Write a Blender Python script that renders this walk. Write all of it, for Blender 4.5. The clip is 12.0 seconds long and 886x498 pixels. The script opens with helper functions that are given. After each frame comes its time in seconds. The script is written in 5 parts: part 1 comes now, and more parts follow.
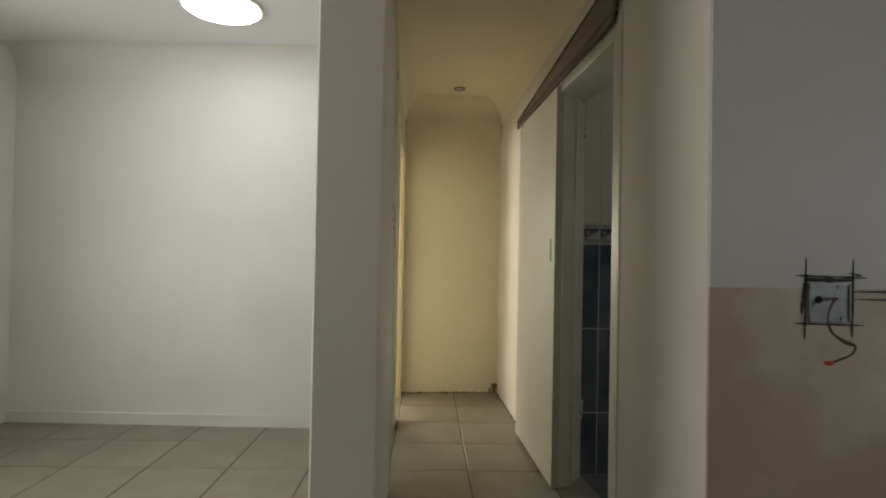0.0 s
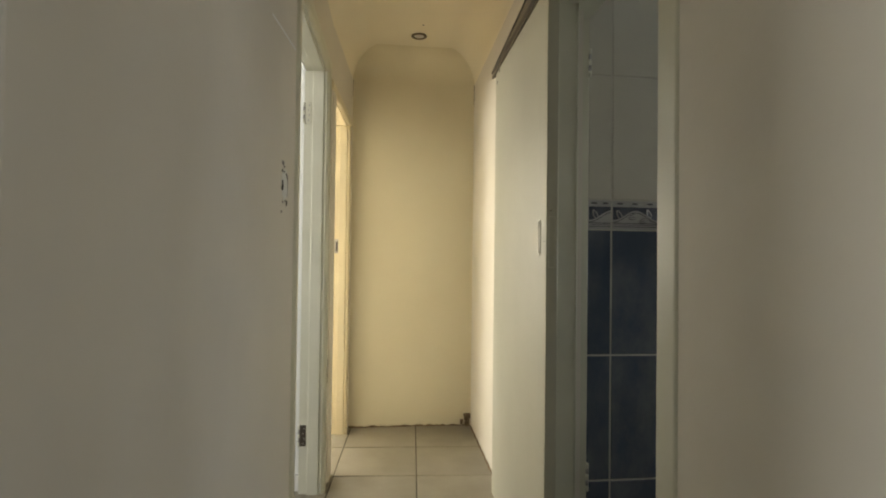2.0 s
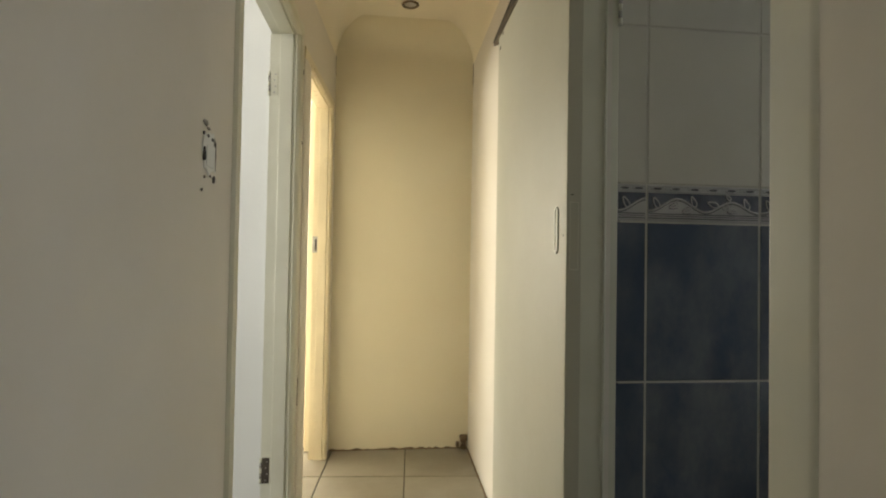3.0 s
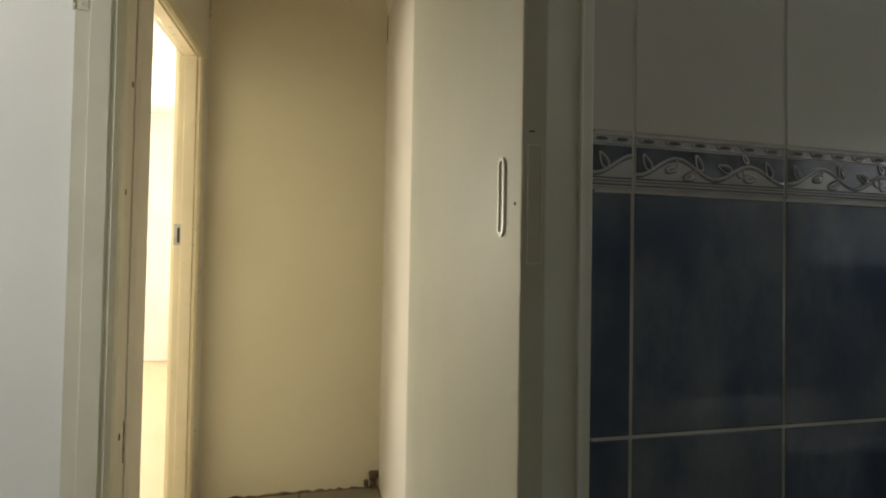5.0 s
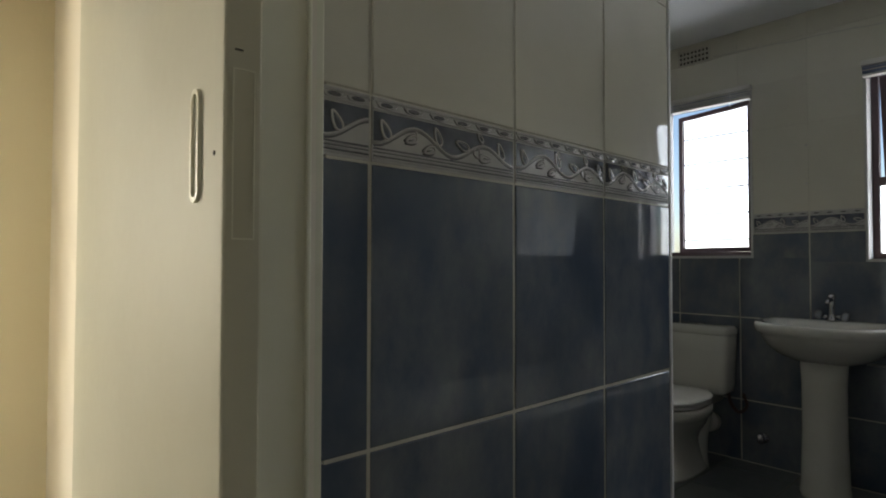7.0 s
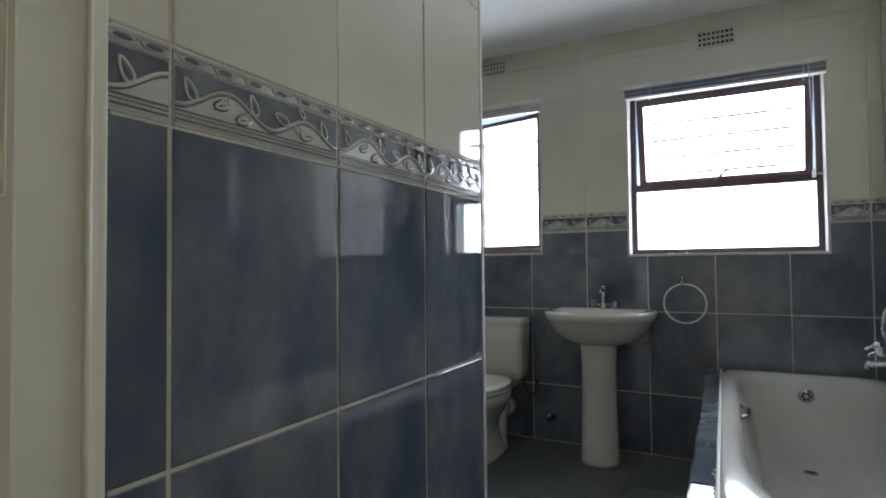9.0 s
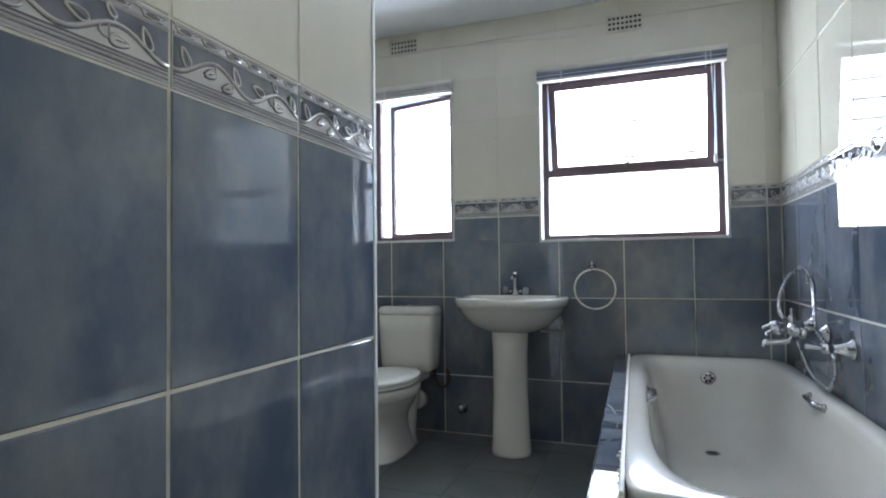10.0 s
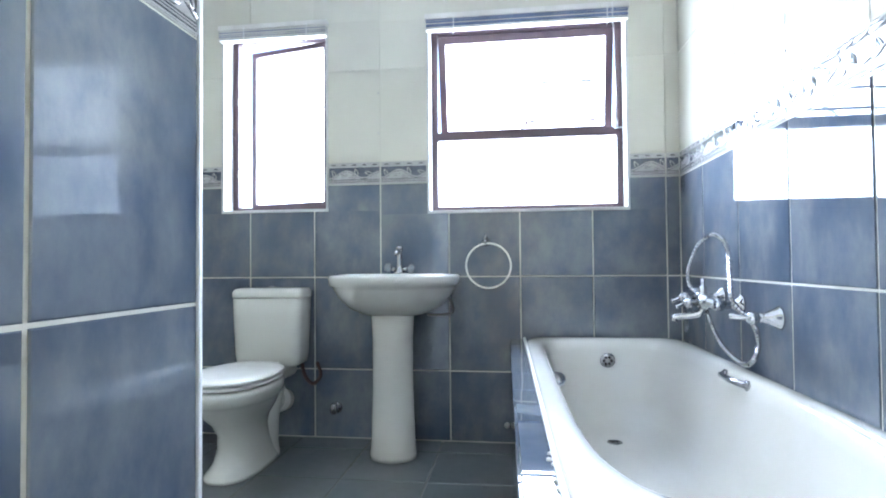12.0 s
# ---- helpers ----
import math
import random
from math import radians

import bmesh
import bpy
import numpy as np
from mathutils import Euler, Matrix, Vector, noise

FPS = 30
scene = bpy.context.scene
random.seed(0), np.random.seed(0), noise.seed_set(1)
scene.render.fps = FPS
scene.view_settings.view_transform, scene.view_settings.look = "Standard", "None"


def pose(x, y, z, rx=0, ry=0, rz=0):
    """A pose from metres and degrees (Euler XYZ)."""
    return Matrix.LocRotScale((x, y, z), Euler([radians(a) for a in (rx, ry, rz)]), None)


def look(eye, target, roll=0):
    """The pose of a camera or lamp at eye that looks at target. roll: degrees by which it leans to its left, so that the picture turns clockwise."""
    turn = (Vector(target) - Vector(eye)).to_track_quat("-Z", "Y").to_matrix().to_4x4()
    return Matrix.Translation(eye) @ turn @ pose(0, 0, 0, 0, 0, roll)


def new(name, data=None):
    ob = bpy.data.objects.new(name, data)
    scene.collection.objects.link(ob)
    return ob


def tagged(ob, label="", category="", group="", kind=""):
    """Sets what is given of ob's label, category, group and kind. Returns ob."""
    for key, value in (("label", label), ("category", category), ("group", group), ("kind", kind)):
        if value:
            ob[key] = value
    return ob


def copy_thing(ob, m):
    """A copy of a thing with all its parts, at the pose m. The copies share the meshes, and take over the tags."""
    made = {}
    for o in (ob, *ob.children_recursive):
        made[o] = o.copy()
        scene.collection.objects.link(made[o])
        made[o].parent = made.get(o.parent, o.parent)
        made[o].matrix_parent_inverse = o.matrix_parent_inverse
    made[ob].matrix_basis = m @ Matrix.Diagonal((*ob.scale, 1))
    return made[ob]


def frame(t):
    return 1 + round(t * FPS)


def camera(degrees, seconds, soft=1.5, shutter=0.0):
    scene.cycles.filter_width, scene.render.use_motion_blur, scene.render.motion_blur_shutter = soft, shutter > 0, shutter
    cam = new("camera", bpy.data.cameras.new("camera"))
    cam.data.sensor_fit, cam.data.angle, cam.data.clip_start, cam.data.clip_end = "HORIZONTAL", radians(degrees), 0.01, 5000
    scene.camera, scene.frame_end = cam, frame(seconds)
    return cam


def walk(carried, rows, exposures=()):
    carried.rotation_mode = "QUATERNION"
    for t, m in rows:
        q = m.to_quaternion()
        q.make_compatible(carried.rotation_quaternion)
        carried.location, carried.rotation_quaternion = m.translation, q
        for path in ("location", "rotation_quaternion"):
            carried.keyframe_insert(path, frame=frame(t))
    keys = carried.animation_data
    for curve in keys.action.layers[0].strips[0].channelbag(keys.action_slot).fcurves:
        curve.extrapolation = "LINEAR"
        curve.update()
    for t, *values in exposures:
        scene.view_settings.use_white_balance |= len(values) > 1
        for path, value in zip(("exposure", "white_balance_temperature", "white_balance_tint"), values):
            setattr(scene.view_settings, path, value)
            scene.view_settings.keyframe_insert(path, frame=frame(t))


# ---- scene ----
cam = camera(77.1, 12.0, soft=2.0)
EXPOSURES = [(0, -0.05, 6500, 10), (0.5, -0.06, 6500, 10), (1, -0.05, 6500, 10), (1.5, 0.12, 6500, 10), (2, 0.5, 6500, 10), (2.7, 0.58, 6500, 10), (4.5, 0.12, 6500, 10), (5, 0.1, 6500, 10), (6, 0.25, 6500, 10), (7, 0.50, 6500, 10), (8.8, 1.40, 6200, 10), (9.5, 1.92, 5950, 10), (10.5, 2.56, 5600, 10), (11.5, 3.12, 5430, 10), (12, 3.46, 5360, 10)]
PATH = [
    (0, (-0.412, 0.284, 1.146), (-0.228, 2.275, 1.178), 1.1),
    (0.5, (-0.368, 0.562, 1.137), (-0.167, 2.552, 1.171), 0.8),
    (1, (-0.335, 0.799, 1.129), (-0.098, 2.785, 1.168), 0.7),
    (1.5, (-0.219, 1.044, 1.129), (0.027, 3.029, 1.166), 0.8),
    (2, (-0.147, 1.259, 1.122), (0.094, 3.244, 1.158), 0.7),
    (2.5, (-0.119, 1.498, 1.131), (0.122, 3.483, 1.164), 0.8),
    (2.7, (-0.098, 1.575, 1.125), (0.143, 3.56, 1.162), 0.9),
    (4.3, (0.058, 2.141, 1.101), (0.356, 4.117, 1.155), 1.2),
    (4.5, (0.069, 2.187, 1.106), (0.421, 4.156, 1.142), 1.1),
    (5, (0.101, 2.28, 1.099), (0.607, 4.214, 1.145), 1.0),
    (5.5, (0.146, 2.358, 1.109), (0.859, 4.226, 1.141), 0.9),
    (6, (0.167, 2.417, 1.114), (1.118, 4.177, 1.149), 0.8),
    (6.5, (0.187, 2.454, 1.091), (1.371, 4.066, 1.13), 0.4),
    (7, (0.199, 2.462, 1.076), (1.542, 3.943, 1.126), 0.1),
    (7.2, (0.2, 2.467, 1.071), (1.6, 3.894, 1.124), -0.3),
    (8.8, (0.213, 2.516, 1.052), (1.962, 3.484, 1.109), -0.5),
    (9, (0.224, 2.531, 1.046), (1.992, 3.464, 1.106), -0.6),
    (9.5, (0.305, 2.529, 1.008), (2.132, 3.34, 1.068), -0.6),
    (10, (0.414, 2.524, 0.964), (2.292, 3.208, 1.024), -0.7),
    (10.5, (0.497, 2.549, 0.939), (2.417, 3.107, 0.995), -0.6),
    (11, (0.6, 2.614, 0.918), (2.554, 3.037, 0.969), -0.6),
    (11.5, (0.704, 2.64, 0.884), (2.679, 2.949, 0.937), -0.5),
    (12, (0.831, 2.654, 0.847), (2.814, 2.911, 0.897), -0.5),
]
walk(cam, [(t, look(eye, target, roll)) for t, eye, target, roll in PATH], EXPOSURES)

# ---- world, light ----
world = bpy.data.worlds.new("sky")
scene.world = world
world.use_nodes = True
wn = world.node_tree
sky = wn.nodes.new("ShaderNodeTexSky")
sky.sky_type, sky.sun_disc = "NISHITA", False
sky.sun_elevation, sky.sun_rotation = radians(48), radians(-75)
wn.nodes["Background"].inputs[1].default_value = 0.12
wn.links.new(sky.outputs[0], wn.nodes["Background"].inputs[0])

sun = new("sun", bpy.data.lights.new("sun", "SUN"))
sun.data.energy, sun.data.angle, sun.data.color = 3.0, radians(0.5), (1.0, 0.95, 0.87)
sun.matrix_world = look((-6.0, 1.6, 7.0), (0, 0, 0))


def window_light(name, eye, target, width, height, watts, color):
    """Sky light that stands just outside a window's opening."""
    lamp = new(name, bpy.data.lights.new(name, "AREA"))
    lamp.data.shape, lamp.data.size, lamp.data.size_y = "RECTANGLE", width, height
    lamp.data.energy, lamp.data.color = watts, color
    lamp.matrix_world = look(eye, target)
    return lamp


window_light("sky_light_large_window", (3.90, 2.60, 1.55), (3.0, 2.60, 1.55), 1.05, 1.05, 12.5, (0.905, 0.952, 1.0))
window_light("sky_light_small_window", (3.90, 3.87, 1.57), (3.0, 3.87, 1.57), 0.70, 1.05, 7.0, (0.905, 0.952, 1.0))
window_light("sky_light_lounge", (-3.22, 1.85, 1.5), (0, 1.85, 1.5), 1.9, 1.2, 48, (1.0, 0.99, 0.94))
window_light("sky_light_bedroom_side", (-4.25, 6.40, 1.5), (0, 6.30, 1.5), 2.2, 1.3, 105, (1.0, 0.925, 0.74))
# Far bedroom window is unseen, added to balance the light in the hall.
window_light("added_light_bedroom_far", (-2.75, 9.1, 1.5), (-2.75, 6, 1.45), 1.7, 1.3, 225, (1.0, 0.92, 0.745))
# Unseen kitchen window, added as fill for the dim near walls.
window_light("fill_light_kitchen", (2.75, -0.3, 1.5), (0, -0.3, 1.45), 1.2, 1.0, 10, (0.98, 0.98, 1.0))


# ---- materials ----
def material(name, base, other=None, rough=0.5, scale=3.0, fine=60.0, bump=0.05, metal=0.0, spec=0.5, stretch=(1, 1, 1), stain=None, stain_at=(0.58, 0.75), per_object=0.0, coat=0.0, rough_var=0.08, grain=0.5):
    m = bpy.data.materials.new(name)
    m.use_nodes = True
    nt = m.node_tree
    n, l = nt.nodes, nt.links
    p = n["Principled BSDF"]
    p.inputs["Metallic"].default_value = metal
    p.inputs["Specular IOR Level"].default_value = spec
    p.inputs["Coat Weight"].default_value = coat
    p.inputs["Coat Roughness"].default_value = 0.03
    tc = n.new("ShaderNodeTexCoord")
    mp = n.new("ShaderNodeMapping")
    mp.inputs["Scale"].default_value = stretch
    l.new(tc.outputs["Object"], mp.inputs[0])
    vec = mp.outputs[0]
    if per_object:
        info = n.new("ShaderNodeObjectInfo")
        comb = n.new("ShaderNodeVectorMath")
        comb.operation = "MULTIPLY_ADD"
        comb.inputs[1].default_value = (17.0, 9.0, 23.0)
        l.new(info.outputs["Random"], comb.inputs[0])
        l.new(mp.outputs[0], comb.inputs[2])
        vec = comb.outputs[0]
    big = n.new("ShaderNodeTexNoise")
    big.inputs["Scale"].default_value, big.inputs["Detail"].default_value = scale, 7
    big.inputs["Roughness"].default_value = grain
    small = n.new("ShaderNodeTexNoise")
    small.inputs["Scale"].default_value, small.inputs["Detail"].default_value = fine, 3
    l.new(vec, big.inputs["Vector"])
    l.new(vec, small.inputs["Vector"])
    ramp = n.new("ShaderNodeMapRange")
    ramp.inputs[1].default_value, ramp.inputs[2].default_value = 0.33, 0.67
    l.new(big.outputs[0], ramp.inputs[0])
    mix = n.new("ShaderNodeMix")
    mix.data_type = "RGBA"
    mix.inputs[6].default_value = (*base, 1)
    mix.inputs[7].default_value = (*(other or [c * 0.93 for c in base]), 1)
    l.new(ramp.outputs[0], mix.inputs[0])
    out = mix.outputs[2]
    if stain:
        spots = n.new("ShaderNodeTexNoise")
        spots.inputs["Scale"].default_value, spots.inputs["Detail"].default_value = scale * 0.45, 8
        l.new(vec, spots.inputs["Vector"])
        sr = n.new("ShaderNodeMapRange")
        sr.inputs[1].default_value, sr.inputs[2].default_value = stain_at
        l.new(spots.outputs[0], sr.inputs[0])
        mix2 = n.new("ShaderNodeMix")
        mix2.data_type = "RGBA"
        mix2.inputs[7].default_value = (*stain, 1)
        l.new(sr.outputs[0], mix2.inputs[0])
        l.new(out, mix2.inputs[6])
        out = mix2.outputs[2]
    if per_object:
        hsv = n.new("ShaderNodeHueSaturation")
        mr = n.new("ShaderNodeMapRange")
        mr.inputs[3].default_value, mr.inputs[4].default_value = 1 - per_object, 1 + per_object
        l.new(info.outputs["Random"], mr.inputs[0])
        l.new(mr.outputs[0], hsv.inputs["Value"])
        l.new(out, hsv.inputs["Color"])
        out = hsv.outputs[0]
    l.new(out, p.inputs["Base Color"])
    rr = n.new("ShaderNodeMapRange")
    rr.inputs[3].default_value, rr.inputs[4].default_value = max(rough - rough_var, 0.01), rough + rough_var
    l.new(small.outputs[0], rr.inputs[0])
    l.new(rr.outputs[0], p.inputs["Roughness"])
    if bump:
        b = n.new("ShaderNodeBump")
        b.inputs["Strength"].default_value, b.inputs["Distance"].default_value = bump, 0.004
        l.new(small.outputs[0], b.inputs["Height"])
        l.new(b.outputs[0], p.inputs["Normal"])
    return m


def glow(name, color, strength):
    m = bpy.data.materials.new(name)
    m.use_nodes = True
    p = m.node_tree.nodes["Principled BSDF"]
    p.inputs["Base Color"].default_value = (0.85, 0.85, 0.85, 1)
    p.inputs["Emission Color"].default_value, p.inputs["Emission Strength"].default_value = (*color, 1), strength
    return m


def clear_glass(name):
    m = bpy.data.materials.new(name)
    m.use_nodes = True
    p = m.node_tree.nodes["Principled BSDF"]
    p.inputs["Transmission Weight"].default_value, p.inputs["Roughness"].default_value, p.inputs["IOR"].default_value = 1.0, 0.0, 1.05
    return m


PAINT = material("matt_white_paint", (0.74, 0.74, 0.70), (0.69, 0.69, 0.65), 0.6, 1.6, 90, 0.12, stain=(0.60, 0.59, 0.54), stain_at=(0.60, 0.85))
# Yellow in this wall colour stands in for warm light from the bedroom.
CREAM = material("warm_lit_wall_paint", (0.80, 0.73, 0.535), (0.75, 0.675, 0.485), 0.55, 1.4, 80, 0.12, stain=(0.66, 0.57, 0.39), stain_at=(0.58, 0.85))
HALL = material("off_white_hall_paint", (0.71, 0.665, 0.575), (0.66, 0.615, 0.525), 0.62, 1.3, 70, 0.08, stain=(0.54, 0.50, 0.43), stain_at=(0.6, 0.85))
CEIL = material("ceiling_paint", (0.86, 0.79, 0.625), (0.82, 0.75, 0.585), 0.7, 1.5, 60, 0.1)
WHITECEIL = material("white_ceiling_paint", (0.80, 0.81, 0.82), (0.76, 0.77, 0.78), 0.7, 1.5, 60, 0.08)
ENAMEL = material("enamel_door_paint", (0.51, 0.49, 0.385), (0.465, 0.445, 0.345), 0.58, 2.2, 45, 0.03, spec=0.3, stain=(0.50, 0.485, 0.42), stain_at=(0.6, 0.8))
FRAMEPAINT = material("gloss_frame_paint", (0.67, 0.655, 0.535), (0.60, 0.585, 0.47), 0.30, 4.0, 30, 0.0, stain=(0.57, 0.55, 0.48), stain_at=(0.6, 0.8), rough_var=0.03)
# Cream tint carries the warm light on the far jamb and head.
WARMFRAME = material("warm_lit_frame_paint", (0.73, 0.64, 0.44), (0.67, 0.585, 0.40), 0.3, 4.0, 30, 0.02)
SKIRT = material("white_skirting_paint", (0.72, 0.71, 0.66), None, 0.4, 5, 60, 0.08)
FLOOR_TILE = material("beige_ceramic_floor", (0.275, 0.246, 0.188), (0.225, 0.200, 0.150), 0.42, 5, 70, 0.05, per_object=0.05, stain=(0.20, 0.178, 0.130), stain_at=(0.55, 0.78))
FLOOR_GROUT = material("dirty_floor_grout", (0.05, 0.042, 0.028), (0.12, 0.104, 0.078), 0.9, 2.2, 120, 0.3, stain=(0.035, 0.03, 0.02), stain_at=(0.5, 0.7))
BLUE = material("slate_blue_glazed_tile", (0.092, 0.111, 0.147), (0.170, 0.180, 0.192), 0.010, 7.0, 30, 0.0, spec=0.66, stretch=(1.2, 1.2, 0.75), stain=(0.064, 0.082, 0.118), stain_at=(0.47, 0.66), per_object=0.06, coat=0.0, rough_var=0.006, grain=0.66)
CREAMTILE = material("cream_glazed_tile", (0.605, 0.58, 0.485), (0.54, 0.515, 0.43), 0.022, 2.2, 30, 0.004, spec=0.75, per_object=0.03, coat=0.0, rough_var=0.02)
BORDER_BLUE = material("border_blue_glaze", (0.045, 0.052, 0.078), (0.105, 0.112, 0.140), 0.055, 18, 90, 0.02, spec=0.7, coat=1.0, rough_var=0.03)
BORDER_PALE = material("border_pale_glaze", (0.50, 0.48, 0.46), (0.42, 0.40, 0.385), 0.055, 14, 90, 0.02, spec=0.7, coat=1.0, rough_var=0.03)
BORDER_GROOVE = material("border_groove_glaze", (0.085, 0.085, 0.095), (0.14, 0.135, 0.135), 0.15, 30, 90, 0.05, spec=0.6, rough_var=0.03)
GROUT = material("pale_tile_grout", (0.56, 0.53, 0.46), (0.46, 0.43, 0.36), 0.8, 8, 150, 0.2)
BATHFLOOR = material("blue_grey_floor_tile", (0.092, 0.104, 0.104), (0.128, 0.134, 0.130), 0.34, 4, 30, 0.0, per_object=0.06, stain=(0.070, 0.066, 0.055), stain_at=(0.55, 0.75))
CHINA = material("white_sanitary_china", (0.60, 0.585, 0.53), (0.56, 0.54, 0.48), 0.10, 3, 20, 0.0, coat=0.4, rough_var=0.03)
SEAT = material("white_plastic_seat", (0.80, 0.78, 0.72), None, 0.22, 3, 20, 0.0)
BATH = material("white_bath_enamel", (0.67, 0.66, 0.625), (0.66, 0.64, 0.59), 0.13, 2, 25, 0.0, coat=0.5, stain=(0.56, 0.50, 0.38), stain_at=(0.42, 0.74), rough_var=0.03)
CHROME = material("chrome", (0.55, 0.55, 0.57), (0.45, 0.45, 0.47), 0.10, 12, 90, 0.0, metal=1.0, rough_var=0.04)
DULL = material("dull_steel", (0.50, 0.48, 0.45), (0.38, 0.36, 0.33), 0.35, 15, 90, 0.05, metal=1.0)
BROWNFRAME = material("dark_brown_window_steel", (0.105, 0.060, 0.066), (0.085, 0.052, 0.062), 0.4, 10, 80, 0.05, stain=(0.14, 0.08, 0.07))
WHITETRIM = material("white_plaster_reveal", (0.78, 0.78, 0.78), (0.72, 0.72, 0.72), 0.5, 6, 70, 0.1)
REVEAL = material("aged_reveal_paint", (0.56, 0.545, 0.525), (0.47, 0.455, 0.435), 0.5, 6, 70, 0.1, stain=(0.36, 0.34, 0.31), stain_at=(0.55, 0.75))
BLIND = material("dark_blue_blind_slats", (0.17, 0.21, 0.36), (0.12, 0.15, 0.27), 0.35, 10, 60, 0.0)
BLINDPALE = material("pale_blind_headrail", (0.66, 0.63, 0.59), (0.56, 0.53, 0.49), 0.4, 10, 60, 0.05)
BLACK = material("black_void", (0.015, 0.013, 0.012), None, 0.8, 10, 60, 0.0)
RAIL = material("weathered_track_timber", (0.175, 0.142, 0.098), (0.12, 0.096, 0.066), 0.5, 9, 70, 0.2, stretch=(4, 0.5, 4), stain=(0.09, 0.07, 0.05))
RAILDARK = material("rusty_track_channel", (0.085, 0.065, 0.045), (0.05, 0.04, 0.03), 0.6, 25, 120, 0.3)
TAN = material("bare_tan_plaster", (0.50, 0.40, 0.28), (0.43, 0.34, 0.235), 0.45, 4.5, 60, 0.05, stain=(0.72, 0.68, 0.62), stain_at=(0.52, 0.74))
SPLASH = material("grey_splash_paint", (0.62, 0.60, 0.57), (0.57, 0.55, 0.52), 0.45, 2, 60, 0.06)
GALV = material("galvanised_box", (0.22, 0.225, 0.23), (0.16, 0.165, 0.17), 0.4, 30, 100, 0.1, metal=0.7)
WIRE_BROWN = material("brown_wire", (0.06, 0.028, 0.022), None, 0.5, 20, 80, 0.0)
WIRE_RED = material("red_wire", (0.45, 0.03, 0.02), None, 0.5, 20, 80, 0.0)
INK = material("black_marker", (0.02, 0.018, 0.015), (0.05, 0.045, 0.04), 0.8, 60, 120, 0.0)
DIRT = material("dark_grime", (0.09, 0.06, 0.032), (0.26, 0.19, 0.11), 0.9, 30, 120, 0.4)
ROOMFLOOR = material("tan_sheet_floor", (0.54, 0.42, 0.27), (0.47, 0.36, 0.225), 0.45, 2.0, 40, 0.1)
SEALANT = material("white_sealant", (0.75, 0.73, 0.68), None, 0.4, 12, 60, 0.1)
HOLE = material("drilled_hole", (0.05, 0.045, 0.04), None, 0.9, 30, 60, 0.0)
ACRYLIC = material("clear_acrylic_knob", (0.27, 0.28, 0.30), None, 0.06, 12, 60, 0.0, coat=0.6)
LAMPGLOW = glow("lit_diffuser", (1.0, 0.98, 0.94), 14.0)
PANE = clear_glass("window_glass")
BRASS = material("tarnished_brass_bezel", (0.20, 0.15, 0.08), (0.12, 0.09, 0.05), 0.4, 20, 80, 0.0, metal=0.6)
BROKEN = material("broken_grey_plaster", (0.34, 0.32, 0.29), (0.10, 0.09, 0.08), 0.9, 45, 160, 0.5)
BATHGROUT = material("dusty_floor_grout", (0.24, 0.23, 0.205), (0.15, 0.145, 0.13), 0.9, 9, 120, 0.2)
GROUND = material("yard_ground", (0.30, 0.27, 0.22), (0.24, 0.21, 0.17), 0.9, 0.5, 20, 0.2)


# ---- building helpers ----
def finish(bm, name, mats, smooth=False):
    bmesh.ops.recalc_face_normals(bm, faces=bm.faces)
    me = bpy.data.meshes.new(name)
    bm.to_mesh(me)
    bm.free()
    for m in (mats if isinstance(mats, (list, tuple)) else [mats]):
        me.materials.append(m)
    if smooth:
        for f in me.polygons:
            f.use_smooth = True
    return me


def part(name, bm, mats, parent, label="", smooth=False, at=None):
    ob = new(name, finish(bm, name, mats, smooth))
    ob.parent = parent
    if at is not None:
        ob.matrix_local = at
    if label:
        ob["label"] = label
    return ob


def thing(name, label, category, at=None, group=""):
    ob = new(name)
    ob.empty_display_size = 0.05
    if at is not None:
        ob.matrix_world = at
    return tagged(ob, label, category, group)


def structure(name, bm, mats, label, category="structure", smooth=False):
    return tagged(new(name, finish(bm, name, mats, smooth)), label, category, kind="structure")


def box(bm, x0, x1, y0, y1, z0, z1, bevel=0.0, mat=0):
    vs = [bm.verts.new((x, y, z)) for x in (x0, x1) for y in (y0, y1) for z in (z0, z1)]
    fs = [bm.faces.new([vs[i] for i in q]) for q in ((0, 1, 3, 2), (4, 6, 7, 5), (0, 4, 5, 1), (2, 3, 7, 6), (0, 2, 6, 4), (1, 5, 7, 3))]
    for f in fs:
        f.material_index = mat
    if bevel:
        edges = list({e for f in fs for e in f.edges})
        bmesh.ops.bevel(bm, geom=edges, offset=bevel, segments=2, affect="EDGES", profile=0.5)
    return bm


def prism(bm, plan, z0, z1, bevel=0.0, mat=0):
    """An upright prism over a plan outline."""
    lo = [bm.verts.new((x, y, z0)) for x, y in plan]
    hi = [bm.verts.new((x, y, z1)) for x, y in plan]
    k = len(plan)
    fs = [bm.faces.new(lo), bm.faces.new(hi)] + [bm.faces.new((lo[i], lo[(i + 1) % k], hi[(i + 1) % k], hi[i])) for i in range(k)]
    for f in fs:
        f.material_index = mat
    if bevel:
        ups = [e for f in fs for e in f.edges if abs(e.verts[0].co.z - e.verts[1].co.z) > 1e-5]
        bmesh.ops.bevel(bm, geom=list(set(ups)), offset=bevel, segments=3, affect="EDGES", profile=0.5)
    return bm


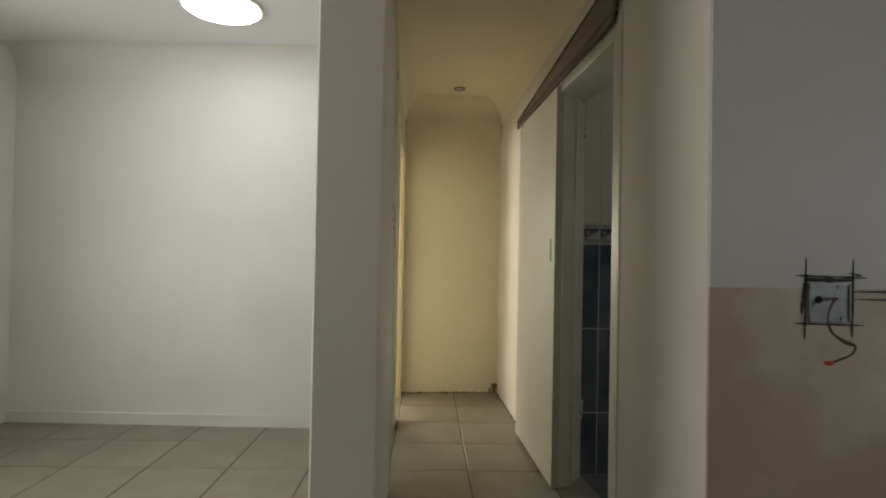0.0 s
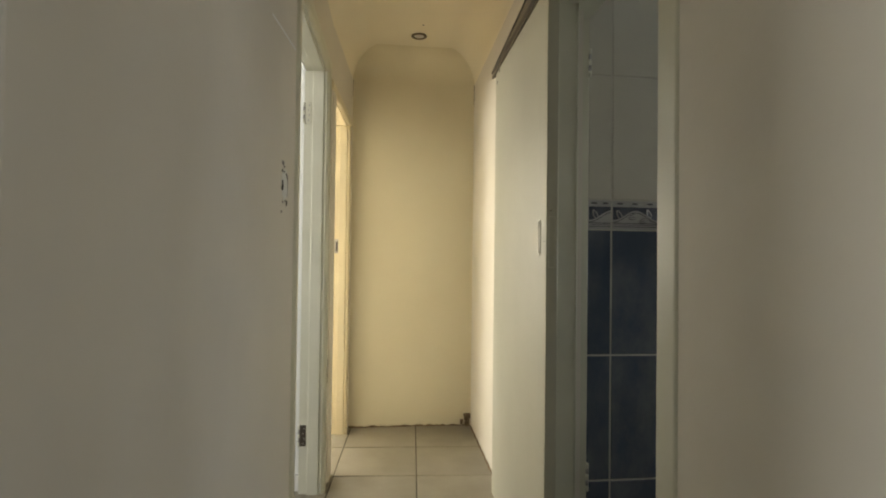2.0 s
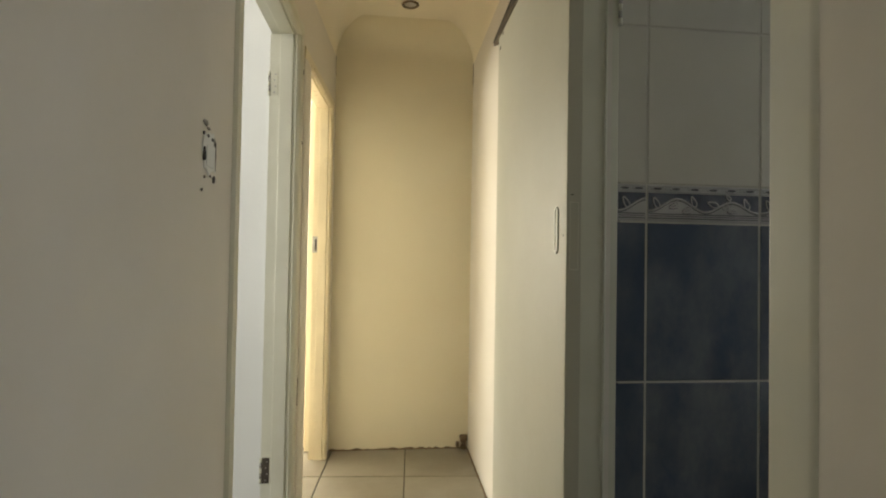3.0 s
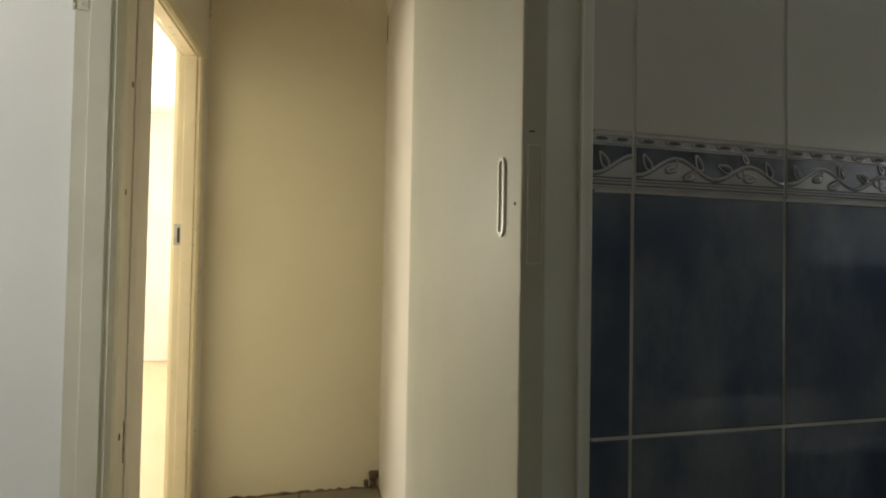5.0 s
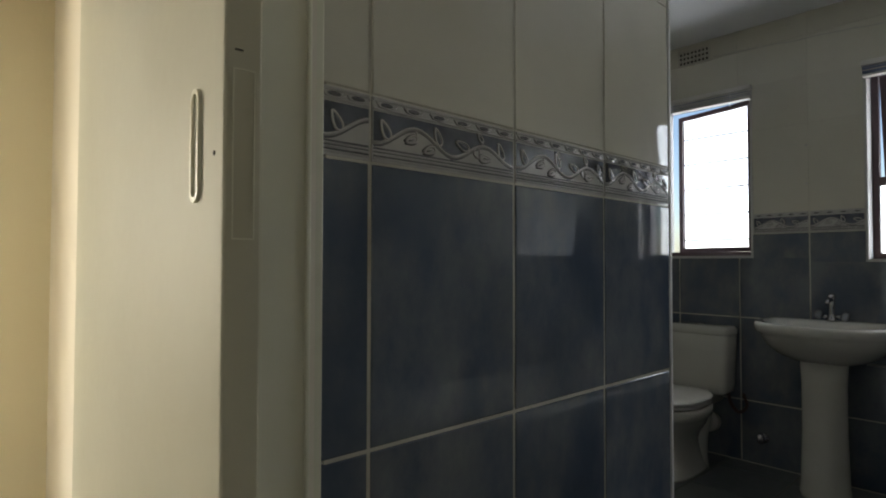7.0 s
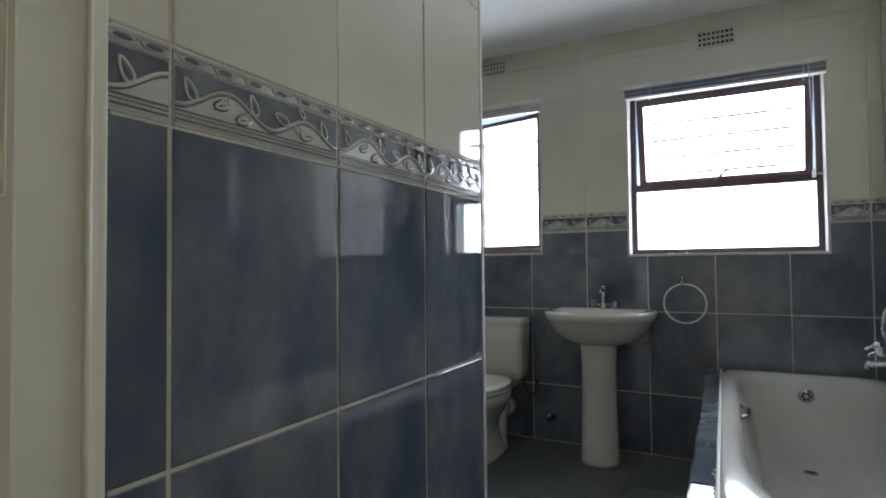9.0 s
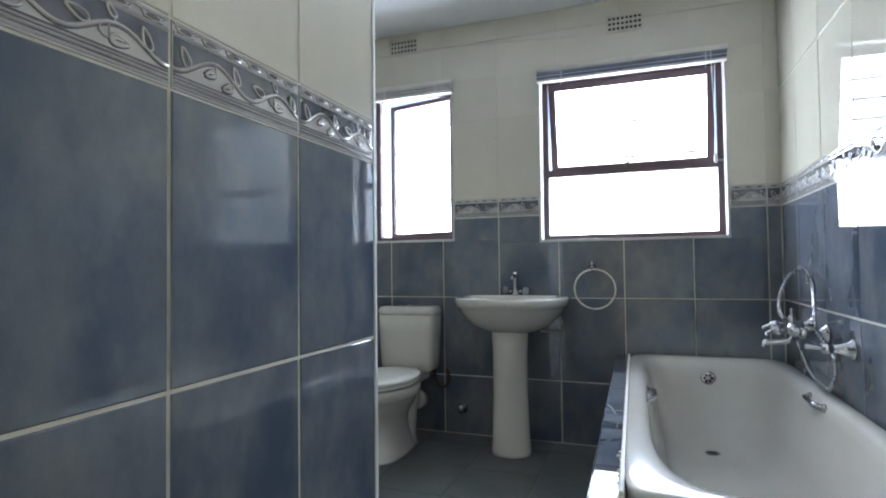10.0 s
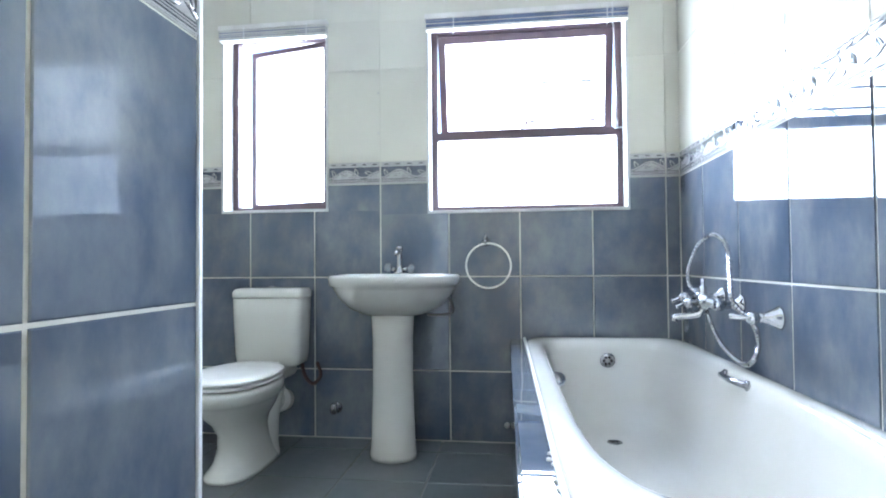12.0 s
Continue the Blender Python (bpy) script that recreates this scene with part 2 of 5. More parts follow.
def loft(bm, loops, cap_first=False, cap_last=False, close=True):
    rings = [[bm.verts.new(p) for p in loop] for loop in loops]
    for a, b in zip(rings, rings[1:]):
        k = len(a)
        for i in range(k if close else k - 1):
            bm.faces.new((a[i], a[(i + 1) % k], b[(i + 1) % k], b[i]))
    if cap_first:
        bm.faces.new(rings[0])
    if cap_last:
        bm.faces.new(rings[-1])
    return bm


def lathe(bm, profile, steps=24, axis="z", centre=(0, 0, 0), cap=True):
    """A turned shape: profile rows are (radius, along)."""
    loops = []
    for r, h in profile:
        ring = []
        for i in range(steps):
            a = 2 * math.pi * i / steps
            u, v = r * math.cos(a), r * math.sin(a)
            p = {"z": (u, v, h), "x": (h, u, v), "y": (u, h, v)}[axis]
            ring.append((p[0] + centre[0], p[1] + centre[1], p[2] + centre[2]))
        loops.append(ring)
    return loft(bm, loops, cap, cap)


def smooth_path(points, per=8):
    pts = [Vector(p) for p in points]
    pts = [2 * pts[0] - pts[1]] + pts + [2 * pts[-1] - pts[-2]]
    out = []
    for i in range(1, len(pts) - 2):
        a, b, c, d = pts[i - 1:i + 3]
        for s in range(per):
            t = s / per
            out.append(0.5 * (2 * b + (c - a) * t + (2 * a - 5 * b + 4 * c - d) * t * t + (3 * b - a - 3 * c + d) * t ** 3))
    out.append(pts[-2])
    return out


def tube(bm, points, radius, steps=8, ridges=0.0):
    """A tube along points; ridges makes every other ring thinner, as on a spiral hose."""
    pts = [Vector(p) for p in points]
    side = None
    rings = []
    for i, p in enumerate(pts):
        d = (pts[min(i + 1, len(pts) - 1)] - pts[max(i - 1, 0)]).normalized()
        if side is None:
            side = d.cross(Vector((0.31, 0.2, 0.93))).normalized()
        side = (side - d * side.dot(d)).normalized()
        up = d.cross(side)
        r = radius * (1 - ridges * (i % 2))
        rings.append([p + r * (math.cos(2 * math.pi * k / steps) * side + math.sin(2 * math.pi * k / steps) * up) for k in range(steps)])
    return loft(bm, rings, True, True)


def oval(cx, cy, z, rx, ry, n=48, power=2.0):
    """A rounded outline; a power over 2 squares it."""
    out = []
    for i in range(n):
        a = 2 * math.pi * i / n
        c, s = math.cos(a), math.sin(a)
        out.append((cx + rx * math.copysign(abs(c) ** (2 / power), c), cy + ry * math.copysign(abs(s) ** (2 / power), s), z))
    return out


# ---- plan: the hall runs very slightly askew to the bathroom ----
def left_x(y):
    """The left hall wall; past the first doorway it closes in a little more."""
    if y <= 4.15:
        return -0.440 + 0.027 * (y - 1.75)
    return -0.375 + 0.076 * (min(y, 5.0) - 4.15)


def right_x(y):
    return 0.402 + 0.033 * (y - 1.75)


HALL_END, CEILING, BATH_CEILING = 5.0, 2.50, 2.37
FAR_X, RIGHT_Y, PART_Y = 3.475, 1.905, 3.19


def hall_slab(bm, y0, y1, z0, z1, left=True, thick=0.17, bevel=0.0):
    f, s = (left_x, -1) if left else (right_x, 1)
    prism(bm, [(f(y0), y0), (f(y1), y1), (f(y1) + s * thick, y1), (f(y0) + s * thick, y0)], z0, z1, bevel)


# floors (concrete screed; the tiles are laid on at the end of the file)
bm = bmesh.new()
box(bm, -3.2, 3.46, -2.9, 5.12, -0.20, -0.003)
structure("floor", bm, FLOOR_GROUT, "tiled floor bed with dark dirty grout", "floor")
bm = bmesh.new()
box(bm, -4.2, -0.462, 4.272, 8.9, -0.20, 0.0)
structure("floor_bedroom", bm, ROOMFLOOR, "plain tan sheet floor of a bright room", "floor")
bm = bmesh.new()
box(bm, 0.615, 3.46, 1.80, 4.60, -0.01, -0.0022)
structure("floor_bath", bm, BATHGROUT, "dusty grout bed of the tiled bathroom floor", "floor")
bm = bmesh.new()
box(bm, -300, 300, -300, 300, -0.6, -0.35)
structure("ground", bm, GROUND, "bare earth ground outside the house", "ground")

# hall walls
bm = bmesh.new()
hall_slab(bm, 1.73, 3.062, 0, CEILING, bevel=0.006)
structure("wall_hall_left_near", bm, HALL, "off-white painted hall wall with a rounded corner", "wall")
bm = bmesh.new()
hall_slab(bm, 3.062, 4.020, 2.073, CEILING, thick=0.09)
hall_slab(bm, 4.020, 4.150, 0, CEILING, thick=0.09)
hall_slab(bm, 4.150, 4.185, 0, CEILING, thick=0.08)
hall_slab(bm, 4.185, 4.913, 2.022, CEILING, thick=0.08)
hall_slab(bm, 4.913, 5.0, 0, CEILING, thick=0.08)
hall_slab(bm, 5.0, 8.9, 0, CEILING, thick=0.08)
structure("wall_hall_left_far", bm, HALL, "off-white painted hall wall with two doorways", "wall")
bm = bmesh.new()
box(bm, -0.45, 0.70, HALL_END, HALL_END + 0.14, 0, CEILING)
structure("wall_hall_end", bm, CREAM, "end wall coloured cream for the warm light on it, grimy along the floor", "wall")
bm = bmesh.new()
hall_slab(bm, 1.645, 2.245, 0, CEILING, left=False, thick=0.19)
hall_slab(bm, 2.245, 3.10, 2.06, CEILING, left=False, thick=0.16)
hall_slab(bm, 3.10, 5.14, 0, CEILING, left=False, thick=0.11)
structure("wall_hall_right", bm, HALL, "off-white painted hall wall with a bathroom doorway", "wall")
bm = bmesh.new()
prism(bm, [(right_x(1.635) + 0.001, 1.635), (2.4, 1.635), (2.4, 1.79), (0.6, 1.79), (0.6, 1.644), (right_x(1.64) + 0.001, 1.644)], 1.085, CEILING)
structure("wall_kitchen_upper", bm, SPLASH, "grey painted kitchen wall above bare plaster", "wall")
bm = bmesh.new()
prism(bm, [(right_x(1.635) + 0.001, 1.6365), (2.4, 1.6365), (2.4, 1.79), (0.6, 1.79), (0.6, 1.644), (right_x(1.64) + 0.001, 1.644)], 0, 1.085)
structure("wall_kitchen_lower", bm, TAN, "bare tan plaster kitchen wall with pale smears", "wall")

# lounge and kitchen shell
bm = bmesh.new()
prism(bm, [(-0.465, 4.02), (-0.465, 4.18), (-3.0, 4.25 + 0.26), (-3.0, 4.03 + 0.24)], 0, CEILING)
structure("wall_lounge_far", bm, PAINT, "white painted lounge wall above a white skirting", "wall")
bm = bmesh.new()
box(bm, -3.12, -2.95, -2.9, 0.9, 0, CEILING)
box(bm, -3.12, -2.95, 2.8, 4.6, 0, CEILING)
box(bm, -3.12, -2.95, 0.9, 2.8, 0, 0.9)
box(bm, -3.12, -2.95, 0.9, 2.8, 2.1, CEILING)
structure("wall_lounge_left", bm, PAINT, "white painted lounge wall with a window opening", "wall")
bm = bmesh.new()
box(bm, -3.12, 2.55, -2.9, -2.75, 0, CEILING)
structure("wall_kitchen_back", bm, PAINT, "white painted back wall", "wall")
bm = bmesh.new()
box(bm, 2.4, 2.55, -2.75, -0.9, 0, CEILING)
box(bm, 2.4, 2.55, 0.3, 1.79, 0, CEILING)
box(bm, 2.4, 2.55, -0.9, 0.3, 0, 1.0)
box(bm, 2.4, 2.55, -0.9, 0.3, 2.0, CEILING)
structure("wall_kitchen_right", bm, PAINT, "white painted kitchen wall with an added, unseen window opening", "wall")
bm = bmesh.new()
box(bm, -3.0, 2.55, -2.9, 1.79, CEILING, CEILING + 0.12)
box(bm, -3.0, -0.5, 1.79, 4.6, CEILING, CEILING + 0.12)
structure("ceiling_lounge", bm, WHITECEIL, "white painted lounge ceiling", "ceiling")
bm = bmesh.new()
box(bm, -0.5, 0.56, 1.79, 5.14, CEILING, CEILING + 0.12)
structure("ceiling_hall", bm, CEIL, "cream hall ceiling", "ceiling")
bm = bmesh.new()
box(bm, -4.2, -0.42, 4.3, 8.9, CEILING + 0.13, CEILING + 0.25)
structure("ceiling_bedroom", bm, WHITECEIL, "white bedroom ceiling", "ceiling")

# bedroom shell
# The far wall's opening is added to let in the extra lamp.
bm = bmesh.new()
box(bm, -4.2, -3.6, 8.75, 8.9, 0, CEILING + 0.13)
box(bm, -1.9, -0.40, 8.75, 8.9, 0, CEILING + 0.13)
box(bm, -3.6, -1.9, 8.75, 8.9, 0, 0.85)
box(bm, -3.6, -1.9, 8.75, 8.9, 2.15, CEILING + 0.13)
structure("wall_bedroom_far", bm, PAINT, "bright white bedroom wall with an added, unseen window opening", "wall")
bm = bmesh.new()
box(bm, -4.05, -3.9, 4.3, 5.3, 0, CEILING + 0.13)
box(bm, -4.05, -3.9, 7.5, 8.75, 0, CEILING + 0.13)
box(bm, -4.05, -3.9, 5.3, 7.5, 0, 0.85)
box(bm, -4.05, -3.9, 5.3, 7.5, 2.15, CEILING + 0.13)
structure("wall_bedroom_left", bm, PAINT, "white bedroom wall with a window opening", "wall")
bm = bmesh.new()
prism(bm, [(-3.0, 4.27 + 0.245), (-3.0, 4.6), (-3.95, 4.6), (-3.95, 4.45)], 0, CEILING + 0.13)
structure("wall_bedroom_near", bm, PAINT, "white bedroom wall", "wall")


# coving: a quarter-round between wall and ceiling
def coving(name, a, b, inward, label, mat=None):
    """a, b: ends on the wall at ceiling height; inward: unit direction into the room."""
    a, b, n = Vector((*a, 0)), Vector((*b, 0)), Vector((*inward, 0))
    loops = []
    for p in (a, b):
        ring = []
        for i in range(0, 25):
            t = math.pi / 2 * i / 24
            ring.append(p + n * 0.17 * (1 - math.cos(t)) + Vector((0, 0, CEILING - 0.19 + 0.188 * math.sin(t))))
        loops.append([tuple(v) for v in ring])
    bm = bmesh.new()
    loft(bm, loops, close=False)
    return structure(name, bm, mat or CEIL, label, "coving", smooth=True)


coving("trim_coving_end", (-0.37, HALL_END), (0.52, HALL_END), (0, -1), "coving over the end wall, coloured cream for the warm light", CREAM)
coving("trim_coving_left", (left_x(1.75), 1.75), (left_x(4.15), 4.15), (1, 0), "cream coving along the hall")
coving("trim_coving_left_end", (left_x(4.15), 4.15), (left_x(4.99), 4.99), (1, 0), "cream coving at the end of the hall")
coving("trim_coving_right", (right_x(1.75), 1.75), (right_x(4.99), 4.99), (-1, 0), "cream coving along the hall")
coving("trim_coving_lounge", (-0.62, 4.035), (-2.95, 4.262), (-0.1, -0.995), "white coving over the lounge wall", PAINT)

# skirting in the lounge
bm = bmesh.new()
prism(bm, [(-0.48, 4.005), (-0.48, 4.022), (-2.95, 4.268), (-2.95, 4.248)], 0, 0.075, 0.002)
structure("baseboard", bm, SKIRT, "white painted timber skirting", "skirting")

# ---- bathroom shell ----
OPEN1, OPEN2 = (3.565, 4.125, 1.105, 2.045), (2.125, 3.070, 1.085, 2.035)
bm = bmesh.new()
ys = [RIGHT_Y - 0.2, OPEN2[0], OPEN2[1], OPEN1[0], OPEN1[1], 4.7]
for i in range(5):
    o = {1: OPEN2, 3: OPEN1}.get(i)
    if o:
        box(bm, FAR_X + 0.0025, FAR_X + 0.23, ys[i], ys[i + 1], -0.35, o[2])
        box(bm, FAR_X + 0.0025, FAR_X + 0.23, ys[i], ys[i + 1], o[3], 2.6)
    else:
        box(bm, FAR_X + 0.0025, FAR_X + 0.23, ys[i], ys[i + 1], -0.35, 2.6)
wall_far = structure("wall_bath_window", bm, GROUT, "tiled bathroom wall with two windows", "wall")
bm = bmesh.new()
box(bm, 0.62, FAR_X + 0.01, RIGHT_Y - 0.12, RIGHT_Y - 0.0025, 0, 2.6)
wall_right = structure("wall_bath_tap", bm, GROUT, "tiled bathroom wall beside the bath", "wall")
bm = bmesh.new()
box(bm, 0.625, 1.716, PART_Y + 0.0025, PART_Y + 0.12, 0, BATH_CEILING)
wall_part = structure("wall_bath_partition", bm, GROUT, "tiled bathroom partition beside the toilet", "wall")
bm = bmesh.new()
box(bm, 0.56, FAR_X + 0.01, 4.55, 4.7, 0, 2.6)
structure("wall_bath_left", bm, CREAMTILE, "cream tiled bathroom wall", "wall")
bm = bmesh.new()
box(bm, 0.612, 0.618, RIGHT_Y - 0.01, 2.24, 0, BATH_CEILING)
box(bm, 0.612, 0.618, PART_Y + 0.12, 4.55, 0, BATH_CEILING)
box(bm, 0.612, 0.618, 2.24, PART_Y, 2.12, BATH_CEILING)
structure("wall_bath_door", bm, CREAMTILE, "cream tiled bathroom wall round the doorway", "wall")
bm = bmesh.new()
box(bm, 0.60, FAR_X + 0.01, RIGHT_Y - 0.1, 4.6, BATH_CEILING, BATH_CEILING + 0.1)
structure("ceiling_bath", bm, WHITECEIL, "white painted bathroom ceiling", "ceiling")
bm = bmesh.new()
box(bm, 0.56, 0.62, RIGHT_Y - 0.1, 4.7, BATH_CEILING, 2.6)
structure("wall_bath_over", bm, HALL, "plain wall strip over the bathroom ceiling edge", "wall")
bm = bmesh.new()
box(bm, 1.716, 1.727, PART_Y - 0.003, PART_Y + 0.12, 0, BATH_CEILING, 0.002)
structure("trim_partition", bm, WHITETRIM, "white tile edge trim on the partition", "trim")


# ---- doorways ----
def hinge(parent, at, mat=None, label="steel butt hinge, painted over"):
    """A butt hinge leaf in the plane x-z, with a five-part knuckle, at its middle."""
    bm = bmesh.new()
    box(bm, 0, 0.028, 0, 0.003, -0.05, 0.05, 0.0006)
    h = part("hinge", bm, mat or FRAMEPAINT, parent, label, at=at)
    for i in range(5):
        bm = bmesh.new()
        lathe(bm, [(0.0055, -0.05 + 0.02 * i + 0.001), (0.0055, -0.05 + 0.02 * i + 0.019)], 10, "z", (-0.004, 0.002, 0))
        part("knuckle", bm, DULL if i % 2 else FRAMEPAINT, h, smooth=True)
    for i in range(4):
        bm = bmesh.new()
        lathe(bm, [(0.0035, 0.002), (0.002, 0.0042)], 8, "y", (0.016 + 0.005 * (i % 2), -0.006, -0.036 + 0.024 * i))
        part("screw", bm, DULL, h)
    return h


STEEL_PROFILE = [(-0.115, 0.014), (-0.075, 0.014), (-0.074, 0.001), (-0.072, 0.0), (-0.024, 0.0), (-0.020, 0.008), (-0.013, 0.008), (-0.009, 0.002), (0.004, 0.010), (0.009, 0.022), (0.008, 0.055), (0.001, 0.066), (-0.115, 0.066)]
SLIM_PROFILE = [(-0.088, 0.012), (-0.062, 0.012), (-0.061, 0.001), (-0.059, 0.0), (-0.016, 0.0), (-0.012, 0.007), (-0.006, 0.007), (-0.001, 0.002), (0.007, 0.010), (0.008, 0.022), (0.008, 0.050), (0.001, 0.060), (-0.088, 0.060)]


def frame_left(name, y0, y1, top, mat, profile, label, near=1.0, first=None):
    """A pressed-steel door frame in the left hall wall. profile: (out of the wall, away from the opening); near stretches the first jamb."""
    door = thing(name, label, "door frame")
    door["kind"] = "structure"
    for y, side, k in ((y0, -1, near), (y1, 1, 1.0)):
        bm = bmesh.new()
        prism(bm, [(left_x(y + side * b) + a, y + side * b * (k if b > 0.03 else 1.0)) for a, b in profile], 0, top + 0.003)
        part("jamb", bm, (first or mat) if side < 0 else mat, door)
    bm = bmesh.new()
    w = profile[-1][1]
    loft(bm, [[(left_x(y) + a, y, top + b) for a, b in profile] for y in (y0 - w * near, y1 + w)], True, True)
    part("head", bm, mat, door)
    return door


door_1 = frame_left("door_1", 3.122, 3.960, 2.015, FRAMEPAINT, STEEL_PROFILE, "off-white painted steel door frame without a door")
for z, m, lab in ((0.275, RAILDARK, "rusty brown butt hinge"), (1.815, None, "painted-over butt hinge")):
    hinge(door_1, pose(left_x(3.96) - 0.111, 3.9710, z), m, lab)
# Jambs differ in colour for the light on them: near plain, far warm.
door_2 = frame_left("door_2", 4.238, 4.853, 1.965, WARMFRAME, SLIM_PROFILE, "painted steel door frame without a door, far jamb tinted for warm light", 2.4, HALL)
bm = bmesh.new()
box(bm, -0.030, 0.0, -0.003, 0.001, -0.045, 0.045, 0.001)
strike = part("strike_plate", bm, DULL, door_2, "worn steel strike plate", at=pose(left_x(4.855) - 0.060, 4.864, 1.195))
bm = bmesh.new()
box(bm, -0.016, -0.006, -0.0045, -0.003, -0.034, 0.030)
part("latch_hole", bm, BLACK, strike)

# bathroom door frame
door_3 = thing("door_3", "grey-white painted steel frame of the bathroom doorway", "door frame")
door_3["kind"] = "structure"
bm = bmesh.new()
prism(bm, [(0.414, 2.248), (0.412, 2.314), (0.50, 2.314), (0.505, 2.33), (0.604, 2.33), (0.622, 2.24), (0.42, 2.24)], 0, 2.10, 0.004)
part("jamb", bm, FRAMEPAINT, door_3)
bm = bmesh.new()
prism(bm, [(0.447, 3.11), (0.440, 3.052), (0.452, 3.046), (0.518, 3.051), (0.522, 3.162), (0.604, 3.163), (0.612, 3.186), (0.612, 3.24), (0.46, 3.24)], 0, 2.10, 0.0025)
part("jamb", bm, FRAMEPAINT, door_3)
bm = bmesh.new()
box(bm, 0.416, 0.604, 2.314, 3.19, 1.988, 2.062, 0.003)
head = part("head", bm, FRAMEPAINT, door_3)
for y, z in ((2.44, 2.040), (2.58, 2.022), (2.66, 2.030), (2.95, 2.026)):
    bm = bmesh.new()
    lathe(bm, [(0.005, -0.0012), (0.004, 0.001)], 8, "x", (0.416, y, z))
    part("screw_hole", bm, RAILDARK, head)
for x, y in ((0.4505, 3.0450), (0.5185, 3.0495)):
    bm = bmesh.new()
    tube(bm, [(x, y, 0.0), (x, y, 1.0), (x, y, 1.988)], 0.0032, 8)
    part("bead", bm, FRAMEPAINT, door_3, smooth=True)
for z in (0.36, 1.83):
    hinge(door_3, pose(0.606, 3.160, z, 0, 0, 96))
# sliding door
ang = math.degrees(math.atan2(3.87 - 2.988, 0.417 - 0.396)) - 90
slide = thing("sliding_door", "plain off-white sliding door slid open along the hall wall", "door", pose(0.396, 2.988, 0.018, 0, 0, ang))
bm = bmesh.new()
box(bm, 0, 0.038, 0, 0.885, 0.0, 2.0, 0.003)
part("leaf", bm, ENAMEL, slide)
bm = bmesh.new()
outer = [(0.004 + 0.014 * math.cos(a), 0.046 * (1 if math.sin(a) > 0 else -1) + 0.014 * math.sin(a)) for a in [2 * math.pi * (i + 0.5) / 24 for i in range(24)]]
inner = [(0.004 + 0.0085 * math.cos(a), 0.046 * (1 if math.sin(a) > 0 else -1) + 0.0085 * math.sin(a)) for a in [2 * math.pi * (i + 0.5) / 24 for i in range(24)]]
loft(bm, [[(0.0, u, v) for u, v in outer], [(-0.004, u * 0.97, v * 0.995) for u, v in outer], [(-0.004, u, v) for u, v in inner], [(-0.0006, u, v) for u, v in inner]], False, True)
pull = part("pull_handle", bm, FRAMEPAINT, slide, "oblong flush pull", at=pose(0, 0.073, 1.18))
for y, z in ((0.845, 1.945), (0.80, 1.985)):
    bm = bmesh.new()
    lathe(bm, [(0.008, -0.0012), (0.008, 0.001)], 10, "x", (0, y, z))
    part("screw_hole", bm, HOLE, slide)
bm = bmesh.new()
lathe(bm, [(0.0025, -0.001), (0.0025, 0.001)], 8, "x", (0, 0.024, 1.165))
part("screw_hole", bm, HOLE, slide)

bm = bmesh.new()
for x0, x1, z0, z1 in ((0.008, 0.0094, 1.08, 1.245), (0.0286, 0.030, 1.08, 1.245), (0.0094, 0.0286, 1.08, 1.0814), (0.0094, 0.0286, 1.2436, 1.245)):
    box(bm, x0, x1, -0.0012, 0.001, z0, z1)
part("lock_plate", bm, FRAMEPAINT, slide, "painted-over lock plate in the door edge")
bm = bmesh.new()
box(bm, 0.010, 0.018, -0.0006, 0.001, 1.262, 1.264)
part("scratch", bm, HOLE, slide)
track = thing("sliding_door_track", "weathered brown sliding door track over the bathroom doorway", "door track", pose(0.372, 2.28, 2.035, 0, 0, ang))
bm = bmesh.new()
loft(bm, [[(0.014, 0.0, 0.004), (0.034, 0.0, 0.196), (0.060, 0.0, 0.204), (0.062, 0.0, 0.192), (0.046, 0.0, 0.186), (0.026, 0.0, 0.004)], [(0.002, 1.68, -0.014), (0.046, 1.90, 0.084), (0.056, 1.90, 0.092), (0.058, 1.90, 0.080), (0.056, 1.88, 0.072), (0.014, 1.68, -0.014)]], True, True)
part("pelmet", bm, RAIL, track)
# Dark strip drawn for the shadow line between pelmet top and wall.
bm = bmesh.new()
loft(bm, [[(x + dx, y, z + dz) for dx, dz in ((0.0, 0.0), (0.0, 0.008), (0.02, 0.010), (0.02, 0.0))] for x, y, z in ((0.030, 0.0, 0.197), (0.042, 1.905, 0.085))], True, True)
part("gap_shade_strip", bm, RAILDARK, track, "dark top edge of the pelmet, standing in for its shadow gap")
bm = bmesh.new()
for x0, x1, z0, z1 in ((0.018, 0.062, 0.040, 0.046), (0.018, 0.023, 0.004, 0.040), (0.057, 0.062, 0.004, 0.040), (0.023, 0.032, 0.004, 0.009), (0.048, 0.057, 0.004, 0.009)):
    box(bm, x0, x1, 0.004, 1.715, z0, z1)
part("channel", bm, RAILDARK, track, "rusty track channel")
for y, h in ((0.03, 0.140), (0.9, 0.090), (1.60, 0.060)):
    bm = bmesh.new()
    box(bm, 0.034, 0.098, y - 0.015, y + 0.015, 0.047, h, 0.002)
    part("bracket", bm, RAILDARK, track)
for y in (0.66, 1.52):
    bm = bmesh.new()
    box(bm, 0.030, 0.050, y - 0.02, y + 0.02, -0.022, 0.034, 0.003)
    lathe(bm, [(0.014, 0.028), (0.016, 0.040), (0.014, 0.052)], 14, "x", (0, y, 0.022))
    part("hanger", bm, RAILDARK, track)


